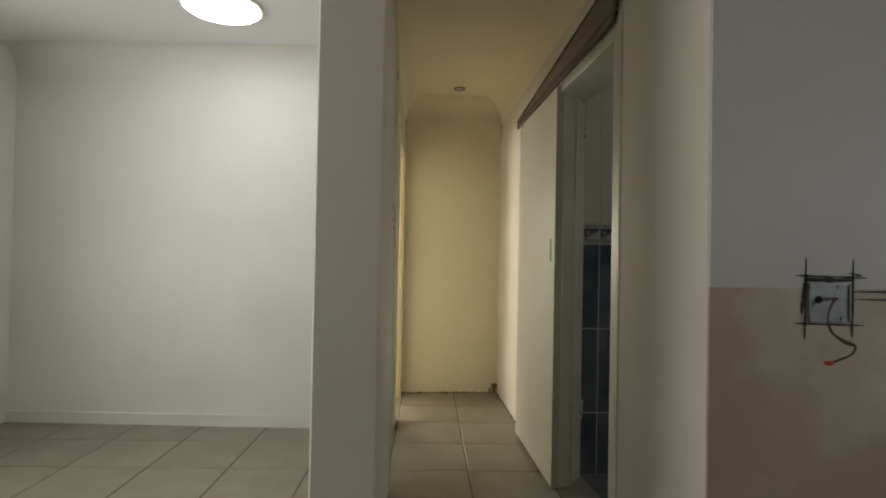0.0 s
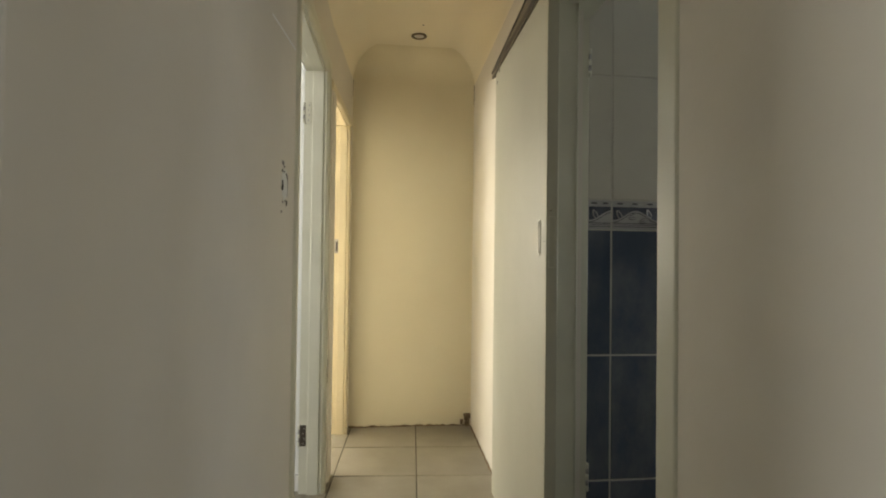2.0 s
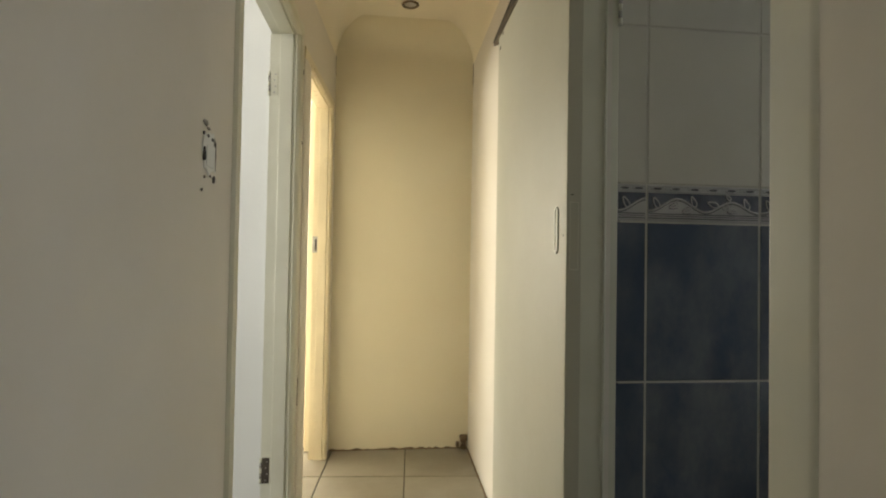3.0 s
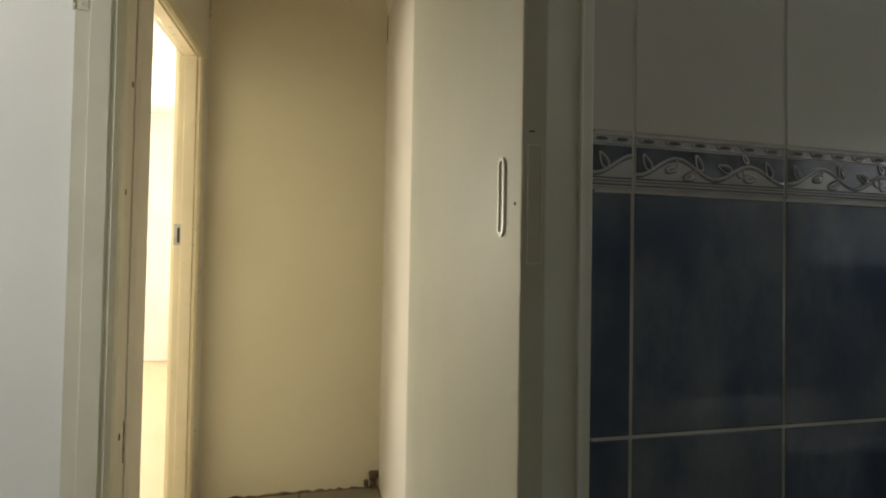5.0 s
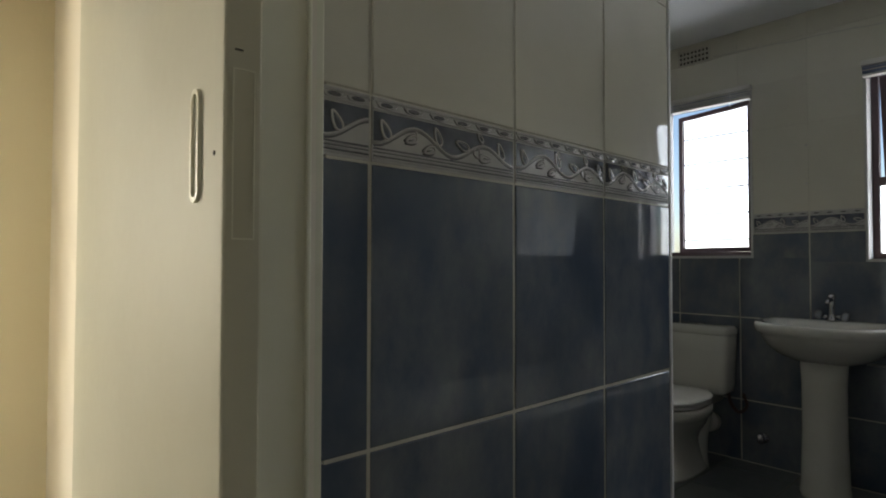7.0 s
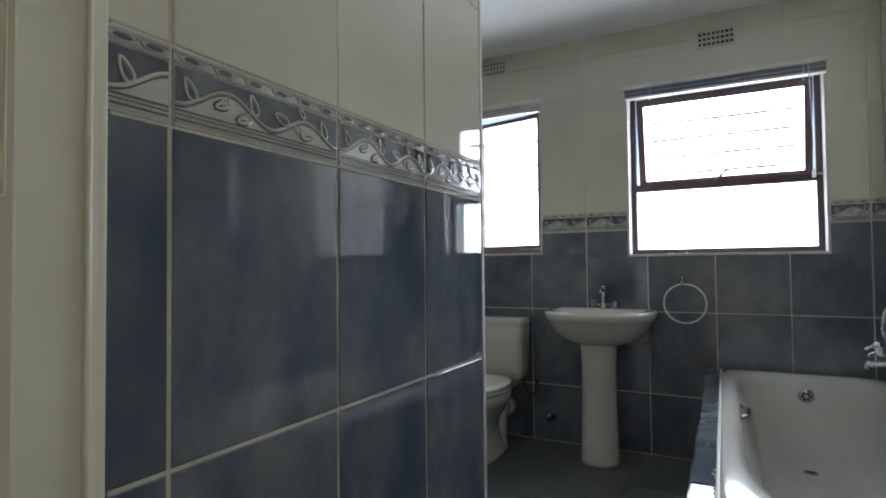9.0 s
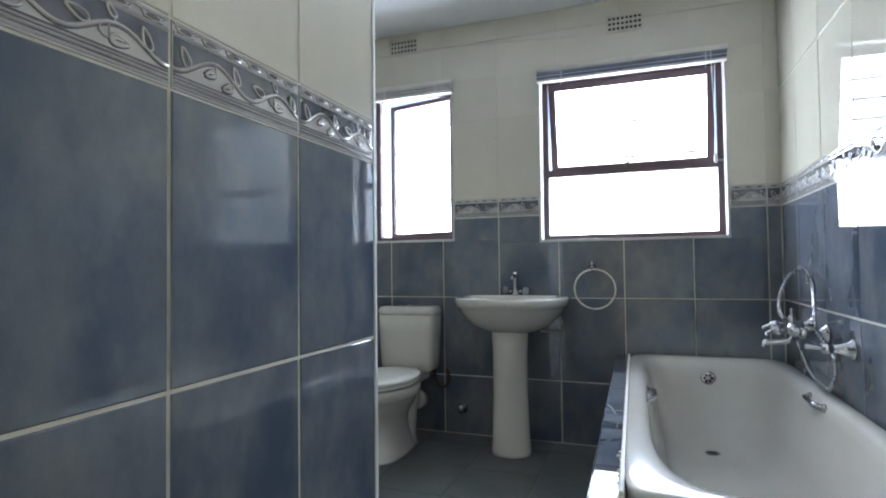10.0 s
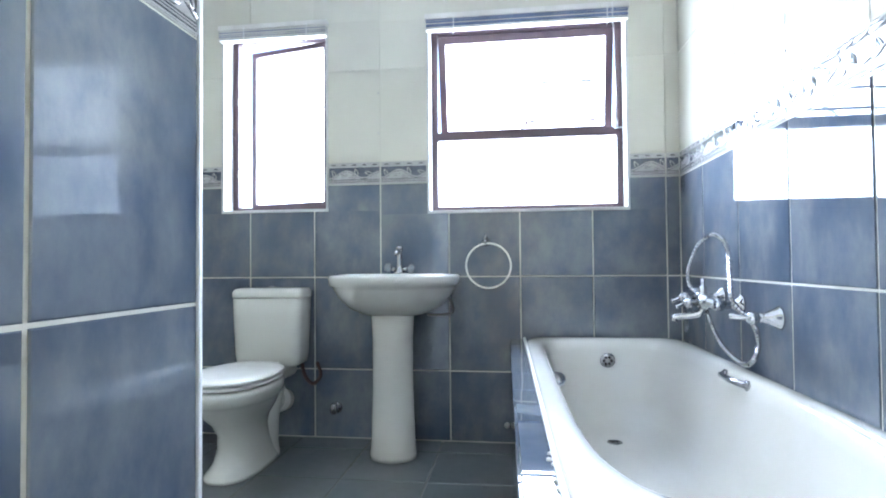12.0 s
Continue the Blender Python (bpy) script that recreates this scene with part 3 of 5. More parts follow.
# ---- hall small things ----
def ceiling_spot():
    s = thing("recessed_spotlight", "small unlit round chrome spotlight in the hall ceiling", "spotlight", pose(0.102, 4.668, CEILING))
    bm = bmesh.new()
    lathe(bm, [(0.046, 0.0), (0.048, -0.004), (0.042, -0.009), (0.034, -0.007), (0.032, 0.0)], 28, cap=False)
    part("bezel", bm, BRASS, s, smooth=True)
    bm = bmesh.new()
    lathe(bm, [(0.033, -0.002), (0.022, -0.0035), (0.004, -0.003)], 24)
    part("bulb", bm, BLINDPALE, s, smooth=True)


ceiling_spot()

lamp = thing("ceiling_lamp", "large round lit white ceiling lamp with a chrome rim", "ceiling lamp", pose(-1.36, 3.40, CEILING))
bm = bmesh.new()
lathe(bm, [(0.215, 0.0), (0.218, -0.010), (0.212, -0.018), (0.203, -0.016), (0.203, 0.0)], 48, cap=False)
part("rim", bm, SKIRT, lamp, smooth=True)
bm = bmesh.new()
lathe(bm, [(0.203, -0.010), (0.196, -0.022), (0.16, -0.032), (0.10, -0.038), (0.02, -0.040)], 48)
part("diffuser", bm, LAMPGLOW, lamp, "lit opal diffuser", smooth=True)

# chased-out switch box with broken plaster on the hall wall
sw = thing("switch_recess", "plastered-over switch box hole with dark broken gaps", "switch box", pose(left_x(2.89) + 0.001, 2.89, 1.335, 0, 0, -1.5))


def ragged(bm, y, z, w, h, x, seed, k=18):
    """A thin irregular patch in the plane of the wall."""
    random.seed(seed)
    ring = [(0.0, y + w * random.uniform(0.72, 1.15) * math.cos(a), z + h * random.uniform(0.72, 1.15) * math.sin(a)) for a in [2 * math.pi * i / k for i in range(k)]]
    loft(bm, [ring, [(x, y + (q - y) * 0.94, z + (r - z) * 0.94) for _, q, r in ring]], False, True)


bm = bmesh.new()
ragged(bm, 0.002, -0.005, 0.046, 0.052, 0.0012, 4)
part("filler", bm, PAINT, sw, "pale plaster filler")
for i, (y, z, w, h, m) in enumerate(((-0.034, -0.012, 0.010, 0.018, BLACK), (-0.028, 0.052, 0.015, 0.007, BROKEN), (0.036, -0.006, 0.004, 0.034, BROKEN), (-0.038, 0.030, 0.005, 0.004, BLACK), (-0.012, 0.029, 0.005, 0.004, BLACK), (0.014, 0.026, 0.006, 0.004, BLACK), (0.028, 0.022, 0.004, 0.008, BROKEN), (0.030, -0.056, 0.008, 0.009, BROKEN), (-0.030, -0.058, 0.004, 0.004, BROKEN), (0.006, -0.052, 0.005, 0.003, BROKEN), (-0.044, -0.086, 0.003, 0.003, BROKEN), (-0.010, 0.044, 0.010, 0.003, BROKEN))):
    bm = bmesh.new()
    ragged(bm, y, z, w, h, 0.0022, 40 + i, 11)
    part("gap" if m == BLACK else "broken_edge", bm, m, sw)
bm = bmesh.new()
box(bm, 0.0012, 0.0026, -0.022, 0.030, -0.034, 0.008, 0.001)
part("box", bm, PAINT, sw, "painted-over box edge")

# kitchen socket box with wires and marker lines
sock = thing("socket_box", "open galvanised socket box with loose wires and black marker cuts", "socket box", pose(0.724, 1.6345, 1.048))
bm = bmesh.new()
for x0, x1, z0, z1 in ((-0.058, -0.054, -0.05, 0.05), (0.054, 0.058, -0.05, 0.05), (-0.058, 0.058, -0.05, -0.046), (-0.058, 0.058, 0.046, 0.05)):
    box(bm, x0, x1, -0.006, 0.0, z0, z1)
box(bm, -0.056, 0.056, -0.0015, 0.0, -0.048, 0.048)
part("box", bm, GALV, sock)
for x, z in ((-0.045, 0.042), (0.030, 0.042), (0.040, -0.042)):
    bm = bmesh.new()
    box(bm, x - 0.008, x + 0.008, -0.005, -0.0016, z - 0.006, z + 0.006, 0.001)
    part("lug", bm, GALV, sock)
bm = bmesh.new()
lathe(bm, [(0.010, -0.0026), (0.010, -0.0016)], 14, "y", (-0.030, 0, 0.008))
part("knockout", bm, BLACK, sock)
random.seed(8)
for x0, z0, x1, z1, w in ((-0.092, 0.070, 0.105, 0.066, 0.006), (-0.070, 0.060, 0.070, 0.059, 0.014), (-0.095, -0.054, 0.100, -0.058, 0.005), (-0.066, -0.092, -0.064, 0.115, 0.005), (0.066, -0.090, 0.068, 0.115, 0.005), (-0.076, -0.03, -0.064, 0.06, 0.010), (0.056, 0.078, 0.092, 0.072, 0.005), (0.070, 0.030, 0.42, 0.030, 0.008), (0.070, 0.010, 0.42, 0.008, 0.005)):
    bm = bmesh.new()
    d = Vector((x1 - x0, z1 - z0)).normalized()
    nrm = Vector((-d.y, d.x)) * w / 2
    k = 9
    up, dn = [], []
    for i in range(k):
        t = i / (k - 1)
        x, z = x0 + (x1 - x0) * t, z0 + (z1 - z0) * t
        r = random.uniform(0.5, 1.2) * (0.4 if i in (0, k - 1) else 1)
        up.append((x + nrm.x * r, z + nrm.y * r))
        dn.append((x - nrm.x * r, z - nrm.y * r))
    loft(bm, [[(x, y, z) for x, z in up + dn[::-1]] for y in (0.0, -0.0012)], False, True)
    part("marker_line", bm, INK, sock)
for off, mat, lab in ((0.0, WIRE_BROWN, "brown wire"), (0.006, WIRE_BROWN, "brown wire")):
    bm = bmesh.new()
    pts = [(0.022, -0.003, 0.012), (-0.012, -0.030, 0.004 + off), (-0.034, -0.038, -0.030), (-0.028 + off * 0.4, -0.042, -0.070), (0.010, -0.042, -0.092 - off), (0.040, -0.040, -0.105 - off * 0.4), (0.030, -0.038, -0.128), (0.0, -0.036, -0.140 - off * 0.3), (-0.022, -0.034, -0.150)]
    tube(bm, smooth_path(pts), 0.0026, 8)
    part("wire", bm, mat, sock, lab, smooth=True)
bm = bmesh.new()
lathe(bm, [(0.0055, 0.0), (0.0065, -0.010), (0.003, -0.022)], 12, "x", (-0.018, -0.034, -0.150))
part("wire_cap", bm, WIRE_RED, sock, "red insulated wire end", smooth=True)

# grime where end wall meets floor, and a broken corner of plaster
random.seed(11)
for name, plan in (("floor_edge_grime", [(-0.31, 4.997), (0.50, 4.997)]), ("door_foot_grime", [(left_x(4.03) + 0.002, 4.03), (left_x(4.09) + 0.002, 4.09)]), ("hall_edge_grime", [(right_x(3.9) - 0.002, 3.95), (right_x(4.95) - 0.002, 4.97)])):
    bm = bmesh.new()
    (ax, ay), (bx, by) = plan
    d = Vector((bx - ax, by - ay)).normalized()
    side = Vector((-d.y, d.x)) if name == "door_foot_grime" else Vector((d.y, -d.x))
    if name == "hall_edge_grime":
        side = Vector((-d.y, d.x))
    k = 40
    loops = []
    for i in range(k + 1):
        t = i / k
        p = Vector((ax, ay)).lerp(Vector((bx, by)), t)
        h, w = random.uniform(0.004, 0.014), random.uniform(0.003, 0.010)
        q = p + side * w
        loops.append([(p.x, p.y, 0), (p.x, p.y, h), (q.x, q.y, 0.0015), (q.x, q.y, 0)])
    loft(bm, loops, True, True)
    tagged(new(name, finish(bm, name, DIRT)), "dark brown grime and crumbled plaster along the floor edge", "grime", kind="structure")
crack = thing("broken_plaster", "broken brown plaster at the foot of the hall corner", "broken plaster", pose(0.475, 4.985, 0))
for i in range(6):
    bm = bmesh.new()
    x, z, w, h = random.uniform(-0.03, 0.02), 0.012 * i, random.uniform(0.008, 0.02), random.uniform(0.02, 0.04)
    box(bm, x - w, x + w, -0.006 - random.uniform(0, 0.012), 0.012, z, z + h, 0.003)
    part("chip", bm, DIRT, crack)

for y, z in ((4.040, 1.282), (4.075, 1.600), (4.050, 0.585), (4.075, 1.90)):
    bm = bmesh.new()
    random.seed(int(z * 1000))
    ring = [(0.0016, (0.006 + random.uniform(-0.002, 0.003)) * math.cos(a), (0.008 + random.uniform(-0.003, 0.004)) * math.sin(a)) for a in [2 * math.pi * i / 9 for i in range(9)]]
    loft(bm, [[(0.0, y_ * 1.1, z_ * 1.1) for _, y_, z_ in ring], ring], False, True)
    chip = tagged(new("nail_hole", finish(bm, "nail_hole", HOLE)), "dark nail hole chipped into the painted hall wall", "nail hole", "nail holes in the hall wall")
    chip.matrix_world = pose(left_x(y) + 0.0005, y, z)
for x, y, z0, z1 in ((-0.310, 4.992, 2.20, 2.31), (0.508, 4.985, 2.17, 2.31), (left_x(4.09) + 0.001, 4.086, 0.50, 0.62)):
    bm = bmesh.new()
    random.seed(int(z0 * 100))
    tube(bm, [(x + random.uniform(-0.002, 0.002), y, z0 + (z1 - z0) * i / 6) for i in range(7)], 0.0018, 5)
    tagged(new("plaster_crack", finish(bm, "plaster_crack", DIRT)), "thin dark crack in the painted plaster corner", "crack", "plaster cracks", "structure")
bm = bmesh.new()
tube(bm, [(left_x(y) + 0.0003, y, 1.742 + 0.105 * (y - 2.74)) for y in (2.70, 2.80, 2.92, 3.035)], 0.0022, 6)
tagged(new("plaster_seam", finish(bm, "plaster_seam", WHITETRIM)), "thin pale filled seam in the painted hall wall", "plaster seam", kind="structure")
bm = bmesh.new()
lathe(bm, [(0.004, 0.0), (0.003, -0.004)], 8, "z", (0.115, 4.50, CEILING))
tagged(new("ceiling_screw", finish(bm, "ceiling_screw", HOLE)), "small dark screw head in the hall ceiling", "screw", kind="structure")

# ---- bathroom windows ----
def bar(bm, a, b, w, d):
    """A straight square bar in the plane of the window from a to b (y, z), w wide and d deep in x about 0."""
    a, b = Vector(a), Vector(b)
    t = (b - a).normalized()
    n = Vector((-t.y, t.x)) * w / 2
    loops = [[(x, (p + s * n).x, (p + s * n).y) for x, s in ((-d / 2, -1), (d / 2, -1), (d / 2, 1), (-d / 2, 1))] for p in (a, b)]
    loft(bm, loops, True, True)


def sash(parent, y0, y1, z0, z1, w, d, mat, at, name="sash"):
    bm = bmesh.new()
    for a, b in (((y0, z0 + w / 2), (y1, z0 + w / 2)), ((y0, z1 - w / 2), (y1, z1 - w / 2))):
        bar(bm, a, b, w, d)
    for y in (y0 + w / 2, y1 - w / 2):
        bar(bm, (y, z0 + w), (y, z1 - w), w, d)
    s = part(name, bm, mat, parent, at=at)
    bm = bmesh.new()
    box(bm, -0.002, 0.002, y0 + w * 0.8, y1 - w * 0.8, z0 + w * 0.8, z1 - w * 0.8)
    g = part("pane", bm, PANE, s)
    g.visible_shadow = False
    return s


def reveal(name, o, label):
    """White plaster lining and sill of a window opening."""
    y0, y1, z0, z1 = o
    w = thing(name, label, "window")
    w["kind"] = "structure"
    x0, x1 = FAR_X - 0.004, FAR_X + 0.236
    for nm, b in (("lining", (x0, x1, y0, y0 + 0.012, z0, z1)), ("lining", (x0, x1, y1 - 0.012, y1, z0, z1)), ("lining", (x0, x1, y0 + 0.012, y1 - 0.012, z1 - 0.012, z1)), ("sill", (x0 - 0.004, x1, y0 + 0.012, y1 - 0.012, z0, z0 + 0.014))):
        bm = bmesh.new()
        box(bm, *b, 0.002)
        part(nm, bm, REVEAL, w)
    return w


def blind(at, width, label, pale=(2, 6, 7)):
    """A venetian blind pulled up: head rail, stacked slats, bottom rail, cords."""
    b = thing("venetian_blind", label, "blind", at)
    bm = bmesh.new()
    box(bm, -0.028, 0.022, 0, width, -0.026, 0.0, 0.002)
    part("head_rail", bm, BLINDPALE, b)
    random.seed(3)
    for i in range(12):
        bm = bmesh.new()
        z = -0.030 - 0.0028 * i
        dx, dz = random.uniform(-0.002, 0.002), random.uniform(-0.003, 0.003)
        loft(bm, [[(-0.024 + dx, y, z + e), (-0.024 + dx, y, z + 0.0021 + e), (0.020 + dx, y, z + 0.0021 + e), (0.020 + dx, y, z + e)] for y, e in ((0.006, 0), (width / 2, dz * 0.4), (width - 0.006, 0))], True, True)
        part("slat", bm, BLINDPALE if i in pale else BLIND, b)
    bm = bmesh.new()
    box(bm, -0.024, 0.018, 0.004, width - 0.004, -0.076, -0.064, 0.002)
    part("bottom_rail", bm, BLINDPALE, b)
    for y in (0.10, width - 0.14):
        bm = bmesh.new()
        tube(bm, [(-0.030, y, -0.02), (-0.031, y, -0.06), (-0.029, y + 0.002, -0.105)], 0.0022, 6)
        part("ladder_cord", bm, WHITETRIM, b)
    return b


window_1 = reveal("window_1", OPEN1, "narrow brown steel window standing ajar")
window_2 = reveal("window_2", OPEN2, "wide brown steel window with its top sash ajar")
y0, y1, z0, z1 = (OPEN2[0] + 0.012, OPEN2[1] - 0.012, OPEN2[2] + 0.014, OPEN2[3] - 0.012)
XF = FAR_X + 0.115
ZT = 1.475
bm = bmesh.new()
for a, b, w in (((y0, z0 + 0.014), (y1, z0 + 0.014), 0.028), ((y0, z1 - 0.016), (y1, z1 - 0.016), 0.032), ((y0 + 0.014, z0 + 0.028), (y0 + 0.014, z1 - 0.032), 0.028), ((y1 - 0.014, z0 + 0.028), (y1 - 0.014, z1 - 0.032), 0.028), ((y0 + 0.028, ZT), (y1 - 0.028, ZT), 0.040)):
    bar(bm, a, b, w, 0.04)
part("window_frame", bm, BROWNFRAME, window_2, at=pose(XF, 0, 0))
bm = bmesh.new()
box(bm, -0.002, 0.002, y0 + 0.026, y1 - 0.026, z0 + 0.026, ZT - 0.018)
g = part("pane", bm, PANE, window_2, at=pose(XF, 0, 0))
g.visible_shadow = False
s = sash(window_2, y0 + 0.030, y1 - 0.030, -(z1 - 0.034 - ZT - 0.012), 0.0, 0.036, 0.026, BROWNFRAME, pose(XF + 0.014, 0, z1 - 0.034, 0, -11, 0))
bm = bmesh.new()
tube(bm, [(0, 0, 0), (-0.012, -0.01, 0.012), (0.0, -0.06, 0.055)], 0.006, 8)
part("stay", bm, BROWNFRAME, window_2, at=pose(XF - 0.025, 2.62, ZT + 0.018))
bm = bmesh.new()
box(bm, -0.012, 0.0, -0.018, 0.018, 0, 0.012, 0.002)
part("catch", bm, CHROME, window_2, at=pose(XF - 0.022, 2.16, ZT + 0.006))
for i in range(4):
    bm = bmesh.new()
    z = 1.57 + 0.10 * i
    tube(bm, [(0, y0 + 0.10, z), (0, y1 - 0.10, z)], 0.0064, 8)
    part("burglar_bar", bm, BROWNFRAME, window_2, at=pose(XF + 0.125, 0, 0))
random.seed(21)
for i in range(7):
    bm = bmesh.new()
    y = 2.80 + random.uniform(-0.05, 0.06)
    r = random.uniform(0.004, 0.010)
    lathe(bm, [(r, 0), (r * 0.8, r * 0.5), (r * 0.2, r * 0.7)], 7, "z", (FAR_X + random.uniform(0.01, 0.06), y, OPEN2[2] + 0.014))
    part("plaster_crumb", bm, WHITETRIM, window_2)

y0, y1, z0, z1 = (OPEN1[0] + 0.012, OPEN1[1] - 0.012, OPEN1[2] + 0.014, OPEN1[3] - 0.012)
bm = bmesh.new()
for a, b, w in (((y0, z0 + 0.012), (y1, z0 + 0.012), 0.024), ((y0, z1 - 0.014), (y1, z1 - 0.014), 0.028), ((y0 + 0.012, z0 + 0.024), (y0 + 0.012, z1 - 0.028), 0.024), ((y1 - 0.014, z0 + 0.024), (y1 - 0.014, z1 - 0.028), 0.028)):
    bar(bm, a, b, w, 0.04)
part("window_frame", bm, BROWNFRAME, window_1, at=pose(XF, 0, 0))
sash(window_1, 0.0, y1 - y0 - 0.056, z0 + 0.026, z1 - 0.030, 0.026, 0.024, BROWNFRAME, pose(XF + 0.012, y0 + 0.026, 0, 0, 0, -13))
for z in (1.32, 1.70):
    bm = bmesh.new()
    lathe(bm, [(0.006, -0.02), (0.006, 0.02)], 10, "z", (XF - 0.02, y1 - 0.03, z))
    part("stay_peg", bm, DULL, window_1, smooth=True)
for i in range(5):
    bm = bmesh.new()
    z = 1.22 + 0.16 * i
    tube(bm, [(0, y0 + 0.03, z), (0, y1 - 0.03, z)], 0.0048, 8)
    part("burglar_bar", bm, BROWNFRAME, window_1, at=pose(XF + 0.135, 0, 0))

blind(pose(FAR_X - 0.012, OPEN2[0] - 0.004, OPEN2[3] + 0.006), OPEN2[1] - OPEN2[0] + 0.006, "dark blue venetian blind pulled up over the wide window")
bm = bmesh.new()
tube(bm, smooth_path([(0, 0, 0), (-0.006, -0.004, -0.2), (0.004, -0.012, -0.42), (0.0, -0.010, -0.53)]), 0.0022, 6)
lathe(bm, [(0.004, -0.53), (0.009, -0.555), (0.008, -0.575)], 10, "z", (0, -0.010, 0))
cord = tagged(new("blind_cord", finish(bm, "blind_cord", WHITETRIM)), "white pull cord with a small plastic acorn hanging from the blind", "blind cord")
cord.matrix_world = pose(FAR_X - 0.048, 2.20, OPEN2[3] - 0.005)
blind(pose(FAR_X - 0.012, OPEN1[0] - 0.004, OPEN1[3] + 0.004), OPEN1[1] - OPEN1[0] + 0.006, "pale grubby venetian blind pulled up over the narrow window", (0, 1, 2, 4, 5, 6, 8, 9, 11))


# ---- air bricks ----
def air_brick(at):
    v = thing("air_vent", "dirty white air brick with three rows of square holes", "air vent", at, "air bricks over the bathroom windows")
    bm = bmesh.new()
    W, H, n, m = 0.185, 0.095, 8, 3
    cw, ch = (W - 0.012) / n, (H - 0.014) / m
    for i in range(n + 1):
        y = -W / 2 + 0.006 + cw * i
        box(bm, -0.008, 0.0, y - 0.004, y + 0.004, -H / 2, H / 2)
    for j in range(m + 1):
        z = -H / 2 + 0.007 + ch * j
        box(bm, -0.0085, 0.0, -W / 2, W / 2, z - 0.0055, z + 0.0055)
    part("grille", bm, GROUT, v)
    bm = bmesh.new()
    box(bm, -0.001, 0.0, -W / 2 + 0.004, W / 2 - 0.004, -H / 2 + 0.004, H / 2 - 0.004)
    part("holes", bm, BLACK, v)
    return v


vent = air_brick(pose(FAR_X, 2.602, 2.236))
copy_thing(vent, pose(FAR_X, 3.875, 2.292))
bm = bmesh.new()
random.seed(5)
pts = [(FAR_X, 3.77 - 0.066 * i, 2.262 - 0.0042 * i + random.uniform(-0.003, 0.003)) for i in range(15)]
tube(bm, smooth_path(pts, 3), 0.0022, 5)
tagged(new("loose_cable", finish(bm, "loose_cable", DULL)), "thin dark cable along the tiled wall below the ceiling", "cable")
for z in (1.485, 1.682):
    bm = bmesh.new()
    lathe(bm, [(0.006, -0.0015), (0.005, 0.004)], 10, "x", (FAR_X, 3.302 + 0.008, z))
    tagged(new("wall_plug", finish(bm, "wall_plug", DULL)), "small grey wall plug in a drilled tile joint", "wall plug", "drilled holes")

# ---- bath ----
bath = thing("bathtub", "white enamelled built-in bath with chrome grips", "bathtub", pose(0, 0, 0))
BX0, BX1, BY0, BY1, BZ = 1.60, 3.470, 1.912, 2.590, 0.502
cx, cy, rx, ry = (BX0 + BX1) / 2, (BY0 + BY1) / 2, (BX1 - BX0) / 2, (BY1 - BY0) / 2
N = 96
loops = []
for z, dx, dy, sh, pw in ((0.445, 0.004, 0.004, 0, 14), (0.485, 0.0, 0.0, 0, 14), (0.497, 0.003, 0.003, 0, 14), (0.502, 0.014, 0.012, 0, 13), (0.502, 0.040, 0.036, 0, 10), (0.499, 0.058, 0.052, 0, 8), (0.488, 0.072, 0.064, 0, 7), (0.455, 0.084, 0.074, 0, 6.5), (0.36, 0.115, 0.094, 0.018, 6), (0.24, 0.165, 0.118, 0.035, 5.5), (0.155, 0.225, 0.145, 0.045, 5), (0.118, 0.30, 0.185, 0.05, 4.5), (0.108, 0.42, 0.25, 0.05, 4)):
    loops.append([(p if p[0] > cx + sh else q) for p, q in zip(oval(cx + sh, cy, z, rx - dx, ry - dy, N, pw), oval(cx + sh, cy, z, rx - dx, ry - dy, N, min(pw, 4.2) if z > 0.4 and dx > 0.02 else pw))])
bm = bmesh.new()
loft(bm, loops, False, True)
for v in bm.verts:
    v.co.y += 0.018 * (v.co.x - 2.1) * max(0.0, (v.co.y - cy) / ry)
tub = part("tub", bm, BATH, bath, smooth=True)
bm = bmesh.new()
lathe(bm, [(0.032, 0.0), (0.034, -0.006), (0.026, -0.010)], 24, "x", (0, 0, 0))
ovf = part("overflow", bm, CHROME, tub, "round chrome overflow grating", smooth=True, at=pose(3.372, 2.255, 0.412, 0, -10, 0))
for i in range(6):
    a = math.pi / 3 * i
    bm = bmesh.new()
    lathe(bm, [(0.006, -0.0106), (0.006, -0.0098)], 10, "x", (0, 0.016 * math.cos(a), 0.016 * math.sin(a)))
    part("hole", bm, BLACK, ovf)
bm = bmesh.new()
lathe(bm, [(0.036, 0.0), (0.036, 0.004), (0.026, 0.006)], 24)
waste = part("waste", bm, CHROME, tub, "round chrome plughole", smooth=True, at=pose(3.185, 2.262, 0.1095))
bm = bmesh.new()
lathe(bm, [(0.022, 0.0062), (0.020, 0.0066)], 20)
part("drain", bm, BLACK, waste)


def grip(y, s, x, z):
    """A curved chrome hand grip on the bath's inner side."""
    bm = bmesh.new()
    pts = smooth_path([(-0.085, 0.0, 0.0), (-0.066, s * 0.018, 0.004), (-0.02, s * 0.028, 0.006), (0.04, s * 0.027, 0.006), (0.076, s * 0.016, 0.002), (0.090, 0.0, 0.0)], 6)
    tube(bm, pts, 0.010, 10)
    for xx in (-0.085, 0.088):
        lathe(bm, [(0.016, -0.004), (0.016, 0.004), (0.010, 0.008)], 14, "y", (xx, 0, 0))
    part("hand_grip", bm, CHROME, tub, "curved chrome hand grip", smooth=True, at=pose(x, y, z))


grip(BY1 - 0.060, -1, 2.72, 0.455)
grip(BY0 + 0.070, 1, 2.66, 0.478)

# tiled bath surround
def edge_y(x):
    """The bath's outer long edge."""
    return 2.592 + 0.018 * (x - 2.1)


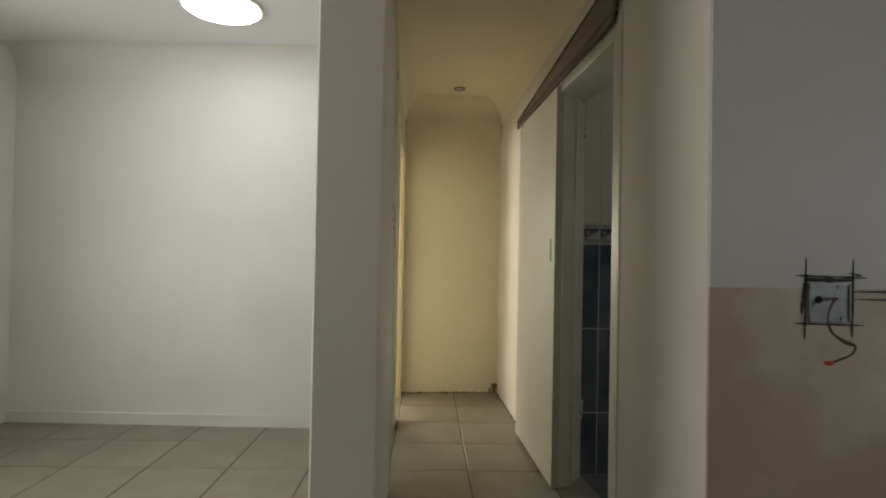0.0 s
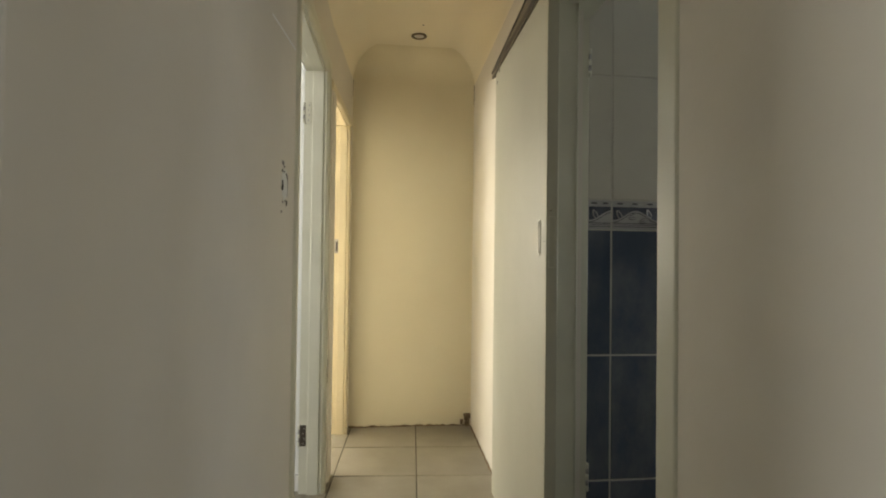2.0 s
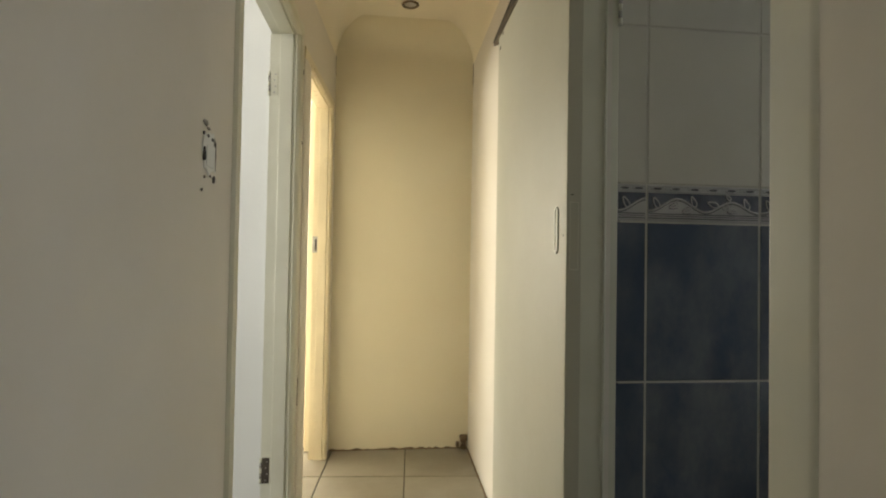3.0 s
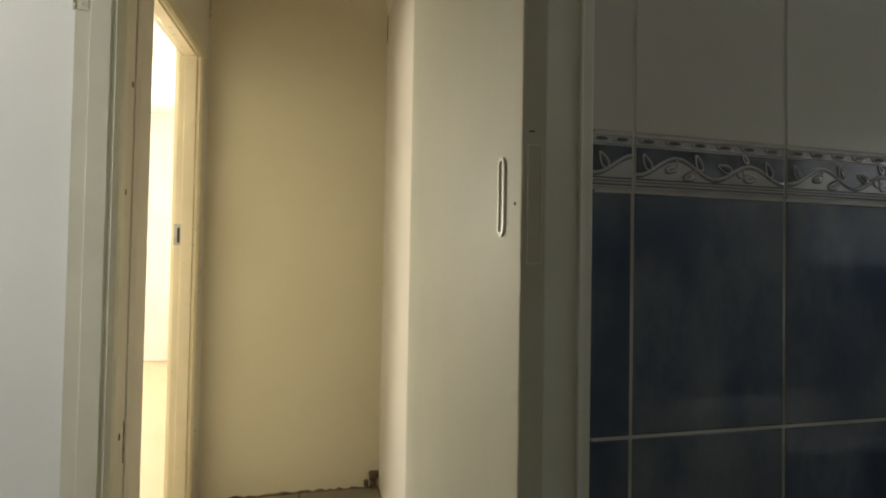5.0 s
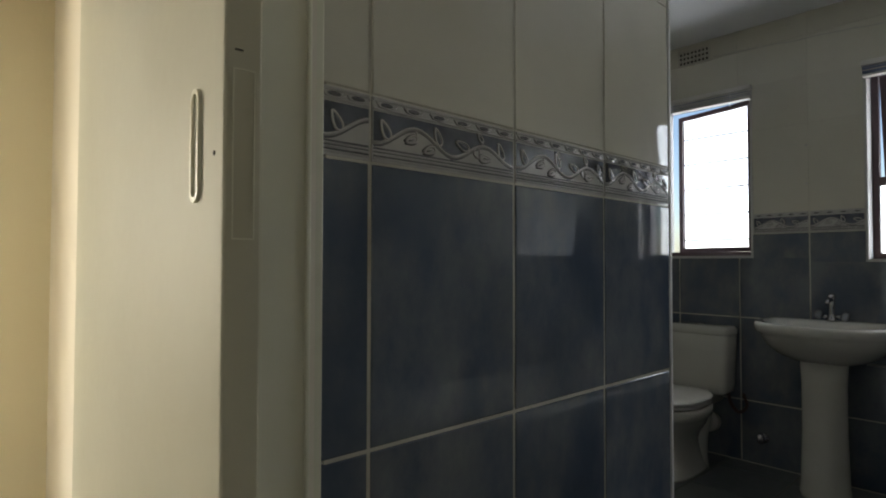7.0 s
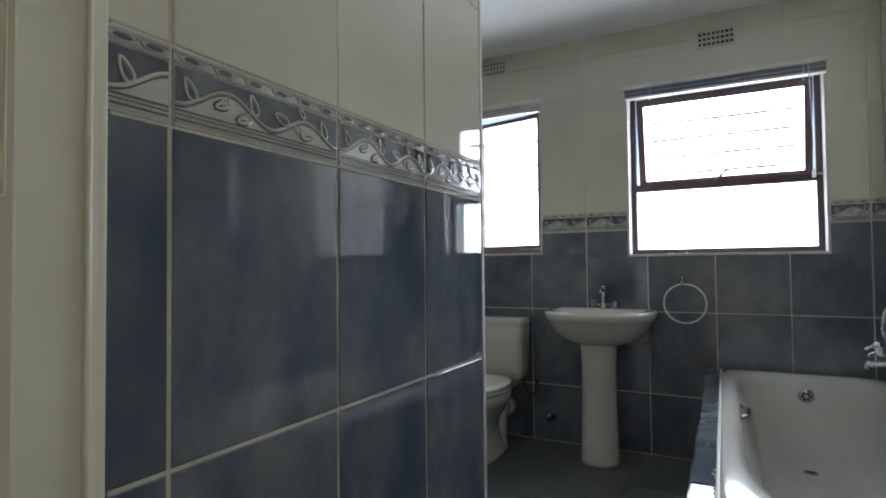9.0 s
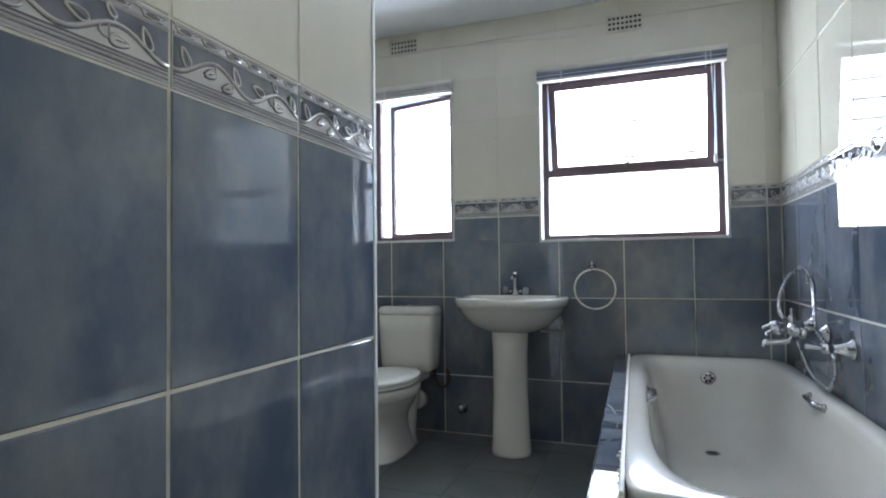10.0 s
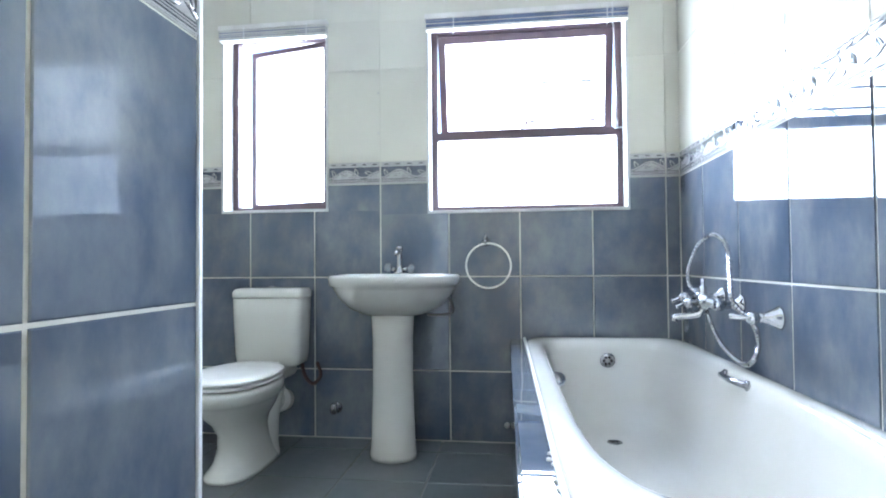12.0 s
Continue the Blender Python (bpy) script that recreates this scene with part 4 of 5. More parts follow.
bm = bmesh.new()
prism(bm, [(1.585, edge_y(1.585) - 0.008), (FAR_X, edge_y(FAR_X) - 0.008), (FAR_X, edge_y(FAR_X) + 0.058), (1.585, edge_y(1.585) + 0.058)], 0.0, 0.478)
box(bm, 1.53, 1.585, RIGHT_Y, edge_y(1.55) + 0.058, 0.0, 0.478)
surround = structure("wall_bath_surround", bm, GROUT, "tiled upstand boxing in the bath", "bath surround")
bm = bmesh.new()
tube(bm, [(x, edge_y(x) - 0.0015, 0.4925) for x in (1.62, 2.4, 3.46)], 0.006, 8)
tagged(new("trim_bath_sealant", finish(bm, "trim_bath_sealant", SEALANT)), "bead of white sealant along the bath rim", "sealant", kind="structure")

random.seed(31)
for i in range(9):
    bm = bmesh.new()
    x, r = 1.62 + 0.035 * i + random.uniform(-0.01, 0.01), random.uniform(0.004, 0.009)
    lathe(bm, [(r, 0), (r * 0.9, r * 0.5), (r * 0.3, r * 0.9)], 7, "z", (x, edge_y(x) + 0.004 + random.uniform(-0.004, 0.006), 0.4885))
    part("sealant_crumb", bm, SEALANT, surround)

# ---- basin on pedestal ----
basin = thing("pedestal_basin", "white china washbasin on a round pedestal against the tiled wall", "washbasin", pose(3.474, 3.194, 0))


def basin_loop(z, front, half, back=0.0, n=48):
    """D-shaped outline: flat at the wall, rounded to the front."""
    out = []
    for i in range(n):
        a = 2 * math.pi * i / n
        c, s = math.cos(a), math.sin(a)
        if c < 0:
            x = -back - (front - back) * 0.30 + (front - back) * 0.70 * math.copysign(abs(c) ** 0.85, c)
        else:
            x = -back - (front - back) * 0.30 * (1 - abs(c) ** 0.25)
        out.append((x, half * math.copysign(abs(s) ** 0.72, s), z))
    return out


bm = bmesh.new()
loft(bm, [basin_loop(0.610, 0.26, 0.100, 0.06), basin_loop(0.625, 0.32, 0.160, 0.04), basin_loop(0.655, 0.385, 0.212, 0.02), basin_loop(0.700, 0.435, 0.252, 0.0), basin_loop(0.735, 0.455, 0.270, 0.0), basin_loop(0.748, 0.460, 0.276, 0.0), basin_loop(0.752, 0.472, 0.287, 0.0), basin_loop(0.785, 0.478, 0.292, 0.0), basin_loop(0.796, 0.474, 0.288, 0.0), basin_loop(0.799, 0.460, 0.274, 0.01),
          basin_loop(0.798, 0.432, 0.237, 0.115), basin_loop(0.787, 0.422, 0.227, 0.125), basin_loop(0.73, 0.390, 0.19, 0.145), basin_loop(0.68, 0.33, 0.12, 0.18), basin_loop(0.672, 0.29, 0.04, 0.23)], True, True)
part("bowl", bm, CHINA, basin, smooth=True)
bm = bmesh.new()
ped = []
for z, rx_, ry_ in ((0.0, 0.098, 0.103), (0.02, 0.098, 0.103), (0.06, 0.094, 0.098), (0.30, 0.086, 0.090), (0.52, 0.084, 0.090), (0.64, 0.090, 0.096)):
    ped.append(oval(-0.225, 0.0, z, rx_, ry_, 36))
loft(bm, ped, True, True)
part("pedestal", bm, CHINA, basin, smooth=True)
bm = bmesh.new()
lathe(bm, [(0.026, 0.795), (0.027, 0.806), (0.017, 0.812), (0.0135, 0.84), (0.0125, 0.90), (0.016, 0.908), (0.017, 0.922), (0.008, 0.930)], 18, "z", (-0.075, 0, 0))
tap = part("tap", bm, CHROME, basin, "chrome basin mixer", smooth=True)
bm = bmesh.new()
tube(bm, smooth_path([(-0.075, 0, 0.895), (-0.10, 0, 0.905), (-0.135, 0, 0.902), (-0.150, 0, 0.888)]), 0.010, 10)
part("spout", bm, CHROME, tap, smooth=True)
for s_ in (-1, 1):
    bm = bmesh.new()
    tube(bm, [(-0.075, s_ * 0.012, 0.818), (-0.075, s_ * 0.040, 0.822)], 0.010, 12)
    part("tap_arm", bm, CHROME, tap, smooth=True)
    bm = bmesh.new()
    lathe(bm, [(0.010, 0.0), (0.019, 0.004), (0.023, 0.014), (0.021, 0.026), (0.010, 0.032)], 8, "y")
    part("tap_handle", bm, ACRYLIC, tap, "clear acrylic knob", at=pose(-0.077, s_ * 0.040, 0.823, s_ * 12, 0, 0 if s_ > 0 else 180))
bm = bmesh.new()
tube(bm, smooth_path([(-0.06, -0.23, 0.70), (-0.02, -0.245, 0.62), (-0.01, -0.20, 0.60), (-0.01, -0.12, 0.60)]), 0.006, 8)
part("supply_pipe", bm, DULL, basin, "thin supply pipe")

# ---- toilet ----
toilet = thing("toilet", "white close-coupled toilet with its seat down", "toilet", pose(3.474, 3.810, 0))
bm = bmesh.new()
loft(bm, [oval(-0.098, 0, z, a, b, 48, 6) for z, a, b in ((0.372, 0.070, 0.142), (0.382, 0.080, 0.154), (0.42, 0.086, 0.160), (0.60, 0.092, 0.168), (0.688, 0.094, 0.170))], True, True)
part("cistern", bm, CHINA, toilet, smooth=True)
bm = bmesh.new()
loft(bm, [oval(-0.098, 0, z, a, b, 48, 5.5) for z, a, b in ((0.690, 0.096, 0.173), (0.697, 0.098, 0.175), (0.718, 0.097, 0.174), (0.732, 0.086, 0.162), (0.737, 0.060, 0.134))], True, True)
part("cistern_lid", bm, CHINA, toilet, smooth=True)
bm = bmesh.new()
lathe(bm, [(0.020, 0.736), (0.020, 0.741), (0.014, 0.744)], 16, "z", (-0.098, 0, 0))
part("flush_button", bm, CHROME, toilet, smooth=True)
bm = bmesh.new()
bowl = []
for z, cx_, a, b, pw in ((0.0, -0.400, 0.226, 0.112, 2.6), (0.015, -0.400, 0.224, 0.110, 2.6), (0.05, -0.385, 0.178, 0.096, 2.5), (0.11, -0.39, 0.156, 0.082, 2.4), (0.17, -0.40, 0.152, 0.082, 2.3), (0.22, -0.415, 0.172, 0.102, 2.2), (0.27, -0.435, 0.208, 0.138, 2.2), (0.305, -0.445, 0.226, 0.157, 2.2), (0.318, -0.447, 0.234, 0.164, 2.2), (0.326, -0.448, 0.246, 0.172, 2.2), (0.350, -0.448, 0.252, 0.177, 2.2), (0.374, -0.448, 0.252, 0.177, 2.2), (0.382, -0.448, 0.242, 0.168, 2.2), (0.379, -0.455, 0.19, 0.125, 2.2), (0.32, -0.455, 0.16, 0.10, 2.2), (0.22, -0.43, 0.08, 0.06, 2.0)):
    bowl.append(oval(cx_, -0.006, z * 0.950, a * 0.985, b * 0.95, 48, pw))
loft(bm, bowl, True, True)
part("pan", bm, CHINA, toilet, smooth=True)
bm = bmesh.new()
box(bm, -0.27, -0.02, -0.095, 0.095, 0.312, 0.373, 0.018)
part("pan_shelf", bm, CHINA, toilet, smooth=False)
bm = bmesh.new()
tube(bm, smooth_path([(-0.32, 0.0, 0.10), (-0.24, 0, 0.12), (-0.15, -0.01, 0.205), (-0.07, -0.015, 0.20), (-0.004, -0.015, 0.18)]), 0.055, 16)
trap = part("waste_pipe", bm, CHINA, toilet, "bulbous white outlet", smooth=True)
for i, xx in enumerate((-0.105, -0.085, -0.065)):
    bm = bmesh.new()
    lathe(bm, [(0.056, -0.006), (0.064, 0.0), (0.056, 0.006)], 20, "x", (xx, -0.013, 0.208 - 0.005 * i))
    part("collar", bm, SEAT, trap, smooth=True)
for nm, lab, k, rows in (("seat", "", 0.985, ((0.366, 0.060), (0.369, 0.058), (0.369, 0.003), (0.3705, 0.0), (0.3805, 0.0), (0.3822, 0.003), (0.3822, 0.062), (0.386, 0.064))), ("seat_lid", "white plastic lid", 1.0, ((0.386, 0.060), (0.389, 0.058), (0.389, 0.003), (0.3905, 0.0), (0.399, 0.0), (0.403, 0.004), (0.409, 0.030), (0.411, 0.070)))):
    bm = bmesh.new()
    loft(bm, [oval(-0.452, 0, z, (0.248 - e) * k, (0.174 - e) * k, 48, 2.25) for z, e in rows], True, True)
    part(nm, bm, SEAT, toilet, lab, smooth=True)
for x, y in ((-0.60, -0.10), (-0.60, 0.10)):
    bm = bmesh.new()
    lathe(bm, [(0.010, 0.356), (0.010, 0.372), (0.004, 0.392)], 10, "z", (x, y, 0))
    part("buffer", bm, SEAT, toilet)
for s in (-0.07, 0.07):
    bm = bmesh.new()
    lathe(bm, [(0.014, 0.356), (0.014, 0.392), (0.009, 0.400)], 12, "z", (-0.205, s, 0))
    part("seat_hinge", bm, SEAT, toilet, smooth=True)

bm = bmesh.new()
loft(bm, [oval(x, -0.055, z, a, b, 24, 2.3) for x, z, a, b in ((-0.262, 0.0, 0.064, 0.046), (-0.262, 0.012, 0.062, 0.044), (-0.256, 0.06, 0.048, 0.036), (-0.240, 0.15, 0.044, 0.034), (-0.222, 0.235, 0.050, 0.040), (-0.215, 0.29, 0.060, 0.050))], True, True)
part("trap_column", bm, CHINA, toilet, smooth=True)

stop = thing("stopcock", "small chrome stop valve with a looped hose on the tiled wall", "valve", pose(3.474, 3.525, 0.146))
bm = bmesh.new()
lathe(bm, [(0.028, 0.0), (0.026, -0.006), (0.012, -0.010), (0.012, -0.045)], 16, "x")
part("flange", bm, CHROME, stop, smooth=True)
bm = bmesh.new()
lathe(bm, [(0.012, -0.02), (0.018, -0.012), (0.018, 0.022), (0.012, 0.030)], 12, "z", (-0.045, 0, 0))
part("valve_handle", bm, CHROME, stop, smooth=True)
bm = bmesh.new()
tube(bm, smooth_path([(-0.030, 0.09, 0.225), (-0.022, 0.075, 0.16), (-0.03, 0.11, 0.12), (-0.035, 0.15, 0.16), (-0.035, 0.165, 0.235), (-0.04, 0.165, 0.275)]), 0.0085, 8)
part("hose", bm, WIRE_BROWN, stop, "dark brown rubber hose", smooth=True)
bm = bmesh.new()
lathe(bm, [(0.013, 0.0), (0.012, -0.02), (0.006, -0.024)], 12, "x")
plug = tagged(new("pipe_plug", finish(bm, "pipe_plug", DULL)), "capped pipe stub low on the tiled wall beside the bath", "pipe stub")
plug.matrix_world = pose(3.474, 2.70, 0.085)

# ---- towel ring ----
ring_ = thing("towel_ring", "round chrome towel ring, coloured white for its sheen, on a small wall bracket", "towel ring", pose(3.474, 2.778, 0.832))
bm = bmesh.new()
pts = [(-0.046 - 0.012 * math.cos(a), 0.104 * math.sin(a), 0.104 * math.cos(a)) for a in [2 * math.pi * i / 48 for i in range(49)]]
tube(bm, pts, 0.0048, 10)
# White seat plastic stands in for the bright sheen of lit chrome.
part("ring", bm, SEAT, ring_, smooth=True)
bm = bmesh.new()
lathe(bm, [(0.022, 0.0), (0.021, -0.006), (0.010, -0.014), (0.009, -0.05), (0.013, -0.056), (0.008, -0.064)], 16, "x", (0, 0.012, 0.112))
lathe(bm, [(0.007, 0.112), (0.010, 0.130), (0.004, 0.146)], 12, "z", (-0.045, 0.012, 0))
part("bracket", bm, CHROME, ring_, smooth=True)

# ---- bath mixer with hand-shower hose ----
mix_ = thing("bath_mixer", "chrome bath mixer with a spiral shower hose on the tiled wall", "bath mixer", pose(0, RIGHT_Y, 0))
AX, BXX, MZ, OUT = 2.89, 2.532, 0.703, 0.095
bm = bmesh.new()
tube(bm, [(2.985, OUT, MZ + 0.006), (AX, OUT, MZ), (2.785, OUT, MZ - 0.002)], 0.0155, 14)
lathe(bm, [(0.018, -0.050), (0.025, -0.042), (0.0275, 0.0), (0.025, 0.034), (0.018, 0.044)], 16, "x", (AX, OUT, MZ))
body = part("body", bm, CHROME, mix_, smooth=True)
for xx, zz in ((2.972, 0.714), (2.803, 0.699)):
    bm = bmesh.new()
    lathe(bm, [(0.036, 0.002), (0.034, 0.008), (0.022, 0.018), (0.014, 0.032), (0.014, 0.058), (0.021, 0.062), (0.021, 0.086), (0.013, 0.096)], 20, "y", (xx, 0, zz))
    part("union", bm, CHROME, mix_, "chrome wall union with round flange", smooth=True)
for xx, yy, zz, rz in ((AX + 0.045, OUT + 0.02, MZ + 0.012, 0), (AX - 0.005, OUT + 0.022, MZ - 0.004, 8)):
    bm = bmesh.new()
    lathe(bm, [(0.012, 0.0), (0.013, 0.014), (0.018, 0.020), (0.019, 0.034), (0.014, 0.042), (0.010, 0.050)], 14, "y")
    knob = part("handle", bm, CHROME, mix_, "chrome lever handle", smooth=True, at=pose(xx, yy, zz, 0, 0, rz))
    bm = bmesh.new()
    tube(bm, smooth_path([(0, 0.030, 0), (0, 0.050, -0.004), (0, 0.068, -0.012), (0, 0.075, -0.014)], 4), 0.0075, 10)
    part("lever", bm, CHROME, knob, smooth=True)
bm = bmesh.new()
tube(bm, smooth_path([(AX, OUT, MZ - 0.016), (AX, OUT + 0.012, MZ - 0.040), (AX + 0.01, OUT + 0.050, MZ - 0.050), (AX + 0.015, OUT + 0.088, MZ - 0.056), (AX + 0.015, OUT + 0.096, MZ - 0.072)]), 0.0125, 12)
part("spout", bm, CHROME, mix_, smooth=True)
bm = bmesh.new()
lathe(bm, [(0.017, MZ + 0.010), (0.015, MZ + 0.026), (0.013, MZ + 0.034), (0.0125, MZ + 0.052), (0.008, MZ + 0.056), (0.006, MZ + 0.066), (0.009, MZ + 0.070), (0.0095, MZ + 0.078), (0.004, MZ + 0.083)], 16, "z", (AX, OUT, 0))
part("diverter", bm, CHROME, mix_, smooth=True)
bm = bmesh.new()
pts = smooth_path([(AX, OUT + 0.012, 0.742), (2.915, OUT + 0.026, 0.744), (2.950, OUT + 0.031, 0.775), (2.950, OUT + 0.027, 0.830), (2.920, OUT + 0.002, 0.904), (2.900, OUT - 0.036, 0.938), (2.811, OUT - 0.040, 0.919), (2.772, OUT - 0.045, 0.868), (2.763, OUT - 0.045, 0.794), (2.744, OUT - 0.045, 0.714), (2.646, OUT - 0.060, 0.661), (2.588, OUT - 0.055, 0.626), (2.576, OUT - 0.050, 0.577), (2.632, OUT - 0.045, 0.531), (2.727, OUT - 0.045, 0.529), (2.836, OUT - 0.040, 0.561), (2.895, OUT - 0.030, 0.618), (AX, OUT - 0.012, 0.665), (AX, OUT - 0.004, 0.684)], 13)
tube(bm, pts, 0.0088, 8, 0.42)
part("hose", bm, CHROME, mix_, "spiral chrome shower hose", smooth=False)
valve = thing("wall_valve", "chrome wall valve with a bell flange and lever on the tiles", "valve", pose(BXX, RIGHT_Y, 0.681))
bm = bmesh.new()
lathe(bm, [(0.034, 0.002), (0.033, 0.007), (0.026, 0.014), (0.018, 0.034), (0.014, 0.052), (0.013, 0.060)], 24, "y")
part("bell_flange", bm, CHROME, valve, smooth=True)
bm = bmesh.new()
lathe(bm, [(0.010, 0.056), (0.016, 0.062), (0.019, 0.074), (0.016, 0.086), (0.010, 0.092)], 16, "y")
part("knob", bm, CHROME, valve, smooth=True)
bm = bmesh.new()
tube(bm, smooth_path([(0, 0.084, 0.0), (0.004, 0.104, 0.002), (0.010, 0.124, 0.004), (0.014, 0.132, 0.003)], 5), 0.009, 10)
part("lever", bm, CHROME, valve, smooth=True)


# ---- pieces: wall tiles, border tiles, floor tiles ----
TILE_CACHE = {}


def tile_mesh(kind, w, h, t, mat, bev=0.0022):
    """One tile standing in the x-z plane, its face towards -y, its lower left corner at the origin."""
    key = (kind, round(w, 3), round(h, 3))
    if key not in TILE_CACHE:
        bm = bmesh.new()
        back = [(0, 0, 0), (w, 0, 0), (w, 0, h), (0, 0, h)]
        mid = [(x, -t + bev, z) for x, _, z in back]
        face = [(bev, -t, bev), (w - bev, -t, bev), (w - bev, -t, h - bev), (bev, -t, h - bev)]
        loft(bm, [back, mid, face], True, True)
        TILE_CACHE[key] = finish(bm, "tile", mat)
    return TILE_CACHE[key]


def border_mesh(w, full=0.335, h=0.105, t=0.010):
    """A relief border tile: scalloped head moulding, blue field over a pale wave, leaves and reeded foot."""
    key = ("border", round(w, 3))
    if key in TILE_CACHE:
        return TILE_CACHE[key]
    bm = bmesh.new()
    box(bm, 0, w, -t, 0, 0, h, 0.0, 1)

    def wave(x):
        return 0.047 + 0.0165 * math.sin(4 * math.pi * (x / full - 0.02) - math.pi / 2) + 0.003 * math.sin(2 * math.pi * x / full)

    def slab(lo, hi, x0, x1, y, mat, k=16):
        prev = None
        for i in range(k + 1):
            x = x0 + (x1 - x0) * i / k
            cur = (bm.verts.new((x, y, lo(x))), bm.verts.new((x, y, hi(x))))
            if prev:
                f = bm.faces.new((prev[0], cur[0], cur[1], prev[1]))
                f.material_index = mat
            prev = cur

    e = 0.002
    slab(wave, lambda x: 0.082, e, w - e, -t - 0.0006, 0, 24)
    slab(lambda x: wave(x) - 0.0062, wave, e, w - e, -t - 0.0005, 2, 24)
    for z in (0.0100, 0.0168, 0.0225):
        slab(lambda x: z - 0.0016, lambda x: z + 0.0016, e, w - e, -t - 0.0004, 2, 1)

    def ridge(pts, r, mat=1, round_=True):
        before = set(bm.faces)
        tube(bm, pts, r, 5)
        for f in set(bm.faces) - before:
            f.material_index = mat
            f.smooth = round_

    k = 24
    ridge([(e + (w - 2 * e) * i / k, -t, wave(e + (w - 2 * e) * i / k)) for i in range(k + 1)], 0.0034)
    for z, r in ((0.086, 0.0030), (0.101, 0.0030), (0.006, 0.0028), (0.014, 0.0018), (0.019, 0.0016)):
        ridge([(e, -t, z), (w - e, -t, z)], r, 1, False)
    n = max(1, round(w / 0.055))
    for i in range(n):
        x = w * (i + 0.5) / n
        ridge([(x - 0.022, -t, 0.0985), (x - 0.015, -t - 0.001, 0.0905), (x, -t - 0.0015, 0.0885), (x + 0.015, -t - 0.001, 0.0905), (x + 0.022, -t, 0.0985)], 0.0020)
        before = set(bm.faces)
        loft(bm, [[(x + 0.013 * math.cos(a), -t - 0.0005, 0.0945 + 0.0035 * math.sin(a)) for a in [2 * math.pi * k_ / 10 for k_ in range(10)]], [(x + 0.011 * math.cos(a), -t - 0.0012, 0.0945 + 0.0028 * math.sin(a)) for a in [2 * math.pi * k_ / 10 for k_ in range(10)]]], False, True)
        for f in set(bm.faces) - before:
            f.material_index = 2

    def leaf(u, z, turn, size):
        """A teardrop leaf drawn as a raised rim, joined to the vine by a short stalk."""
        x = u * full
        if x < 0.014 or x > w - 0.014:
            return
        c, q = math.cos(radians(turn)), math.sin(radians(turn))
        rim = []
        for i in range(13):
            b = 2 * math.pi * i / 12
            a, v = size * math.cos(b), size * 0.42 * math.sin(b) * (1.0 - 0.45 * math.cos(b))
            rim.append((x + c * a - q * v, -t - 0.0016, z + q * a + c * v))
        ridge([(p[0], -t + 0.0012, p[2]) for p in rim], 0.0040, 2)
        ridge(rim, 0.0024)
        before = set(bm.faces)
        inner = [(x + (p[0] - x) * 0.45, -t - 0.0034, z + (p[2] - z) * 0.45) for p in rim[:-1]]
        loft(bm, [rim[:-1], inner], False, True)
        for f in set(bm.faces) - before:
            f.material_index = 0 if z > wave(x) else 1
            f.smooth = True
        ridge([(x - c * size * 0.45, -t - 0.0030, z - q * size * 0.45), (x + c * size * 0.5, -t - 0.0030, z + q * size * 0.5)], 0.0012, 2)
        foot = (x - c * size, -t - 0.0008, z - q * size)
        ridge([foot, (foot[0], -t, wave(foot[0]))], 0.0018)

    for u, z, turn, size in ((0.075, 0.0545, 118, 0.0165), (0.415, 0.060, 112, 0.0160), (0.595, 0.0530, 162, 0.0165), (0.735, 0.0745, 130, 0.0100), (0.905, 0.0560, 112, 0.0165), (0.235, 0.0455, 200, 0.0130), (0.355, 0.0330, 198, 0.0135), (0.775, 0.0365, 0, 0.0150)):
        leaf(u, z, turn, size)
    if w > 0.24:
        ridge([(0.238, -t, 0.057), (0.230, -t - 0.001, 0.050), (0.229, -t - 0.001, 0.042), (0.236, -t - 0.001, 0.037), (0.246, -t, 0.0365)], 0.0020)
    TILE_CACHE[key] = finish(bm, "border_tile", [BORDER_BLUE, BORDER_PALE, BORDER_GROOVE])
    return TILE_CACHE[key]


def lay(me, name, parent, m):
    ob = new(name, me)
    ob.parent = parent
    ob.matrix_local = m
    return ob


J = 0.0065
ROWS = ((0.0, 0.332, "blue"), (0.332, 0.781, "blue"), (0.781, 1.236, "blue"), (1.236, 1.343, "border"), (1.343, 1.797, "cream"), (1.797, 2.25, "cream"), (2.25, BATH_CEILING, "cream"))


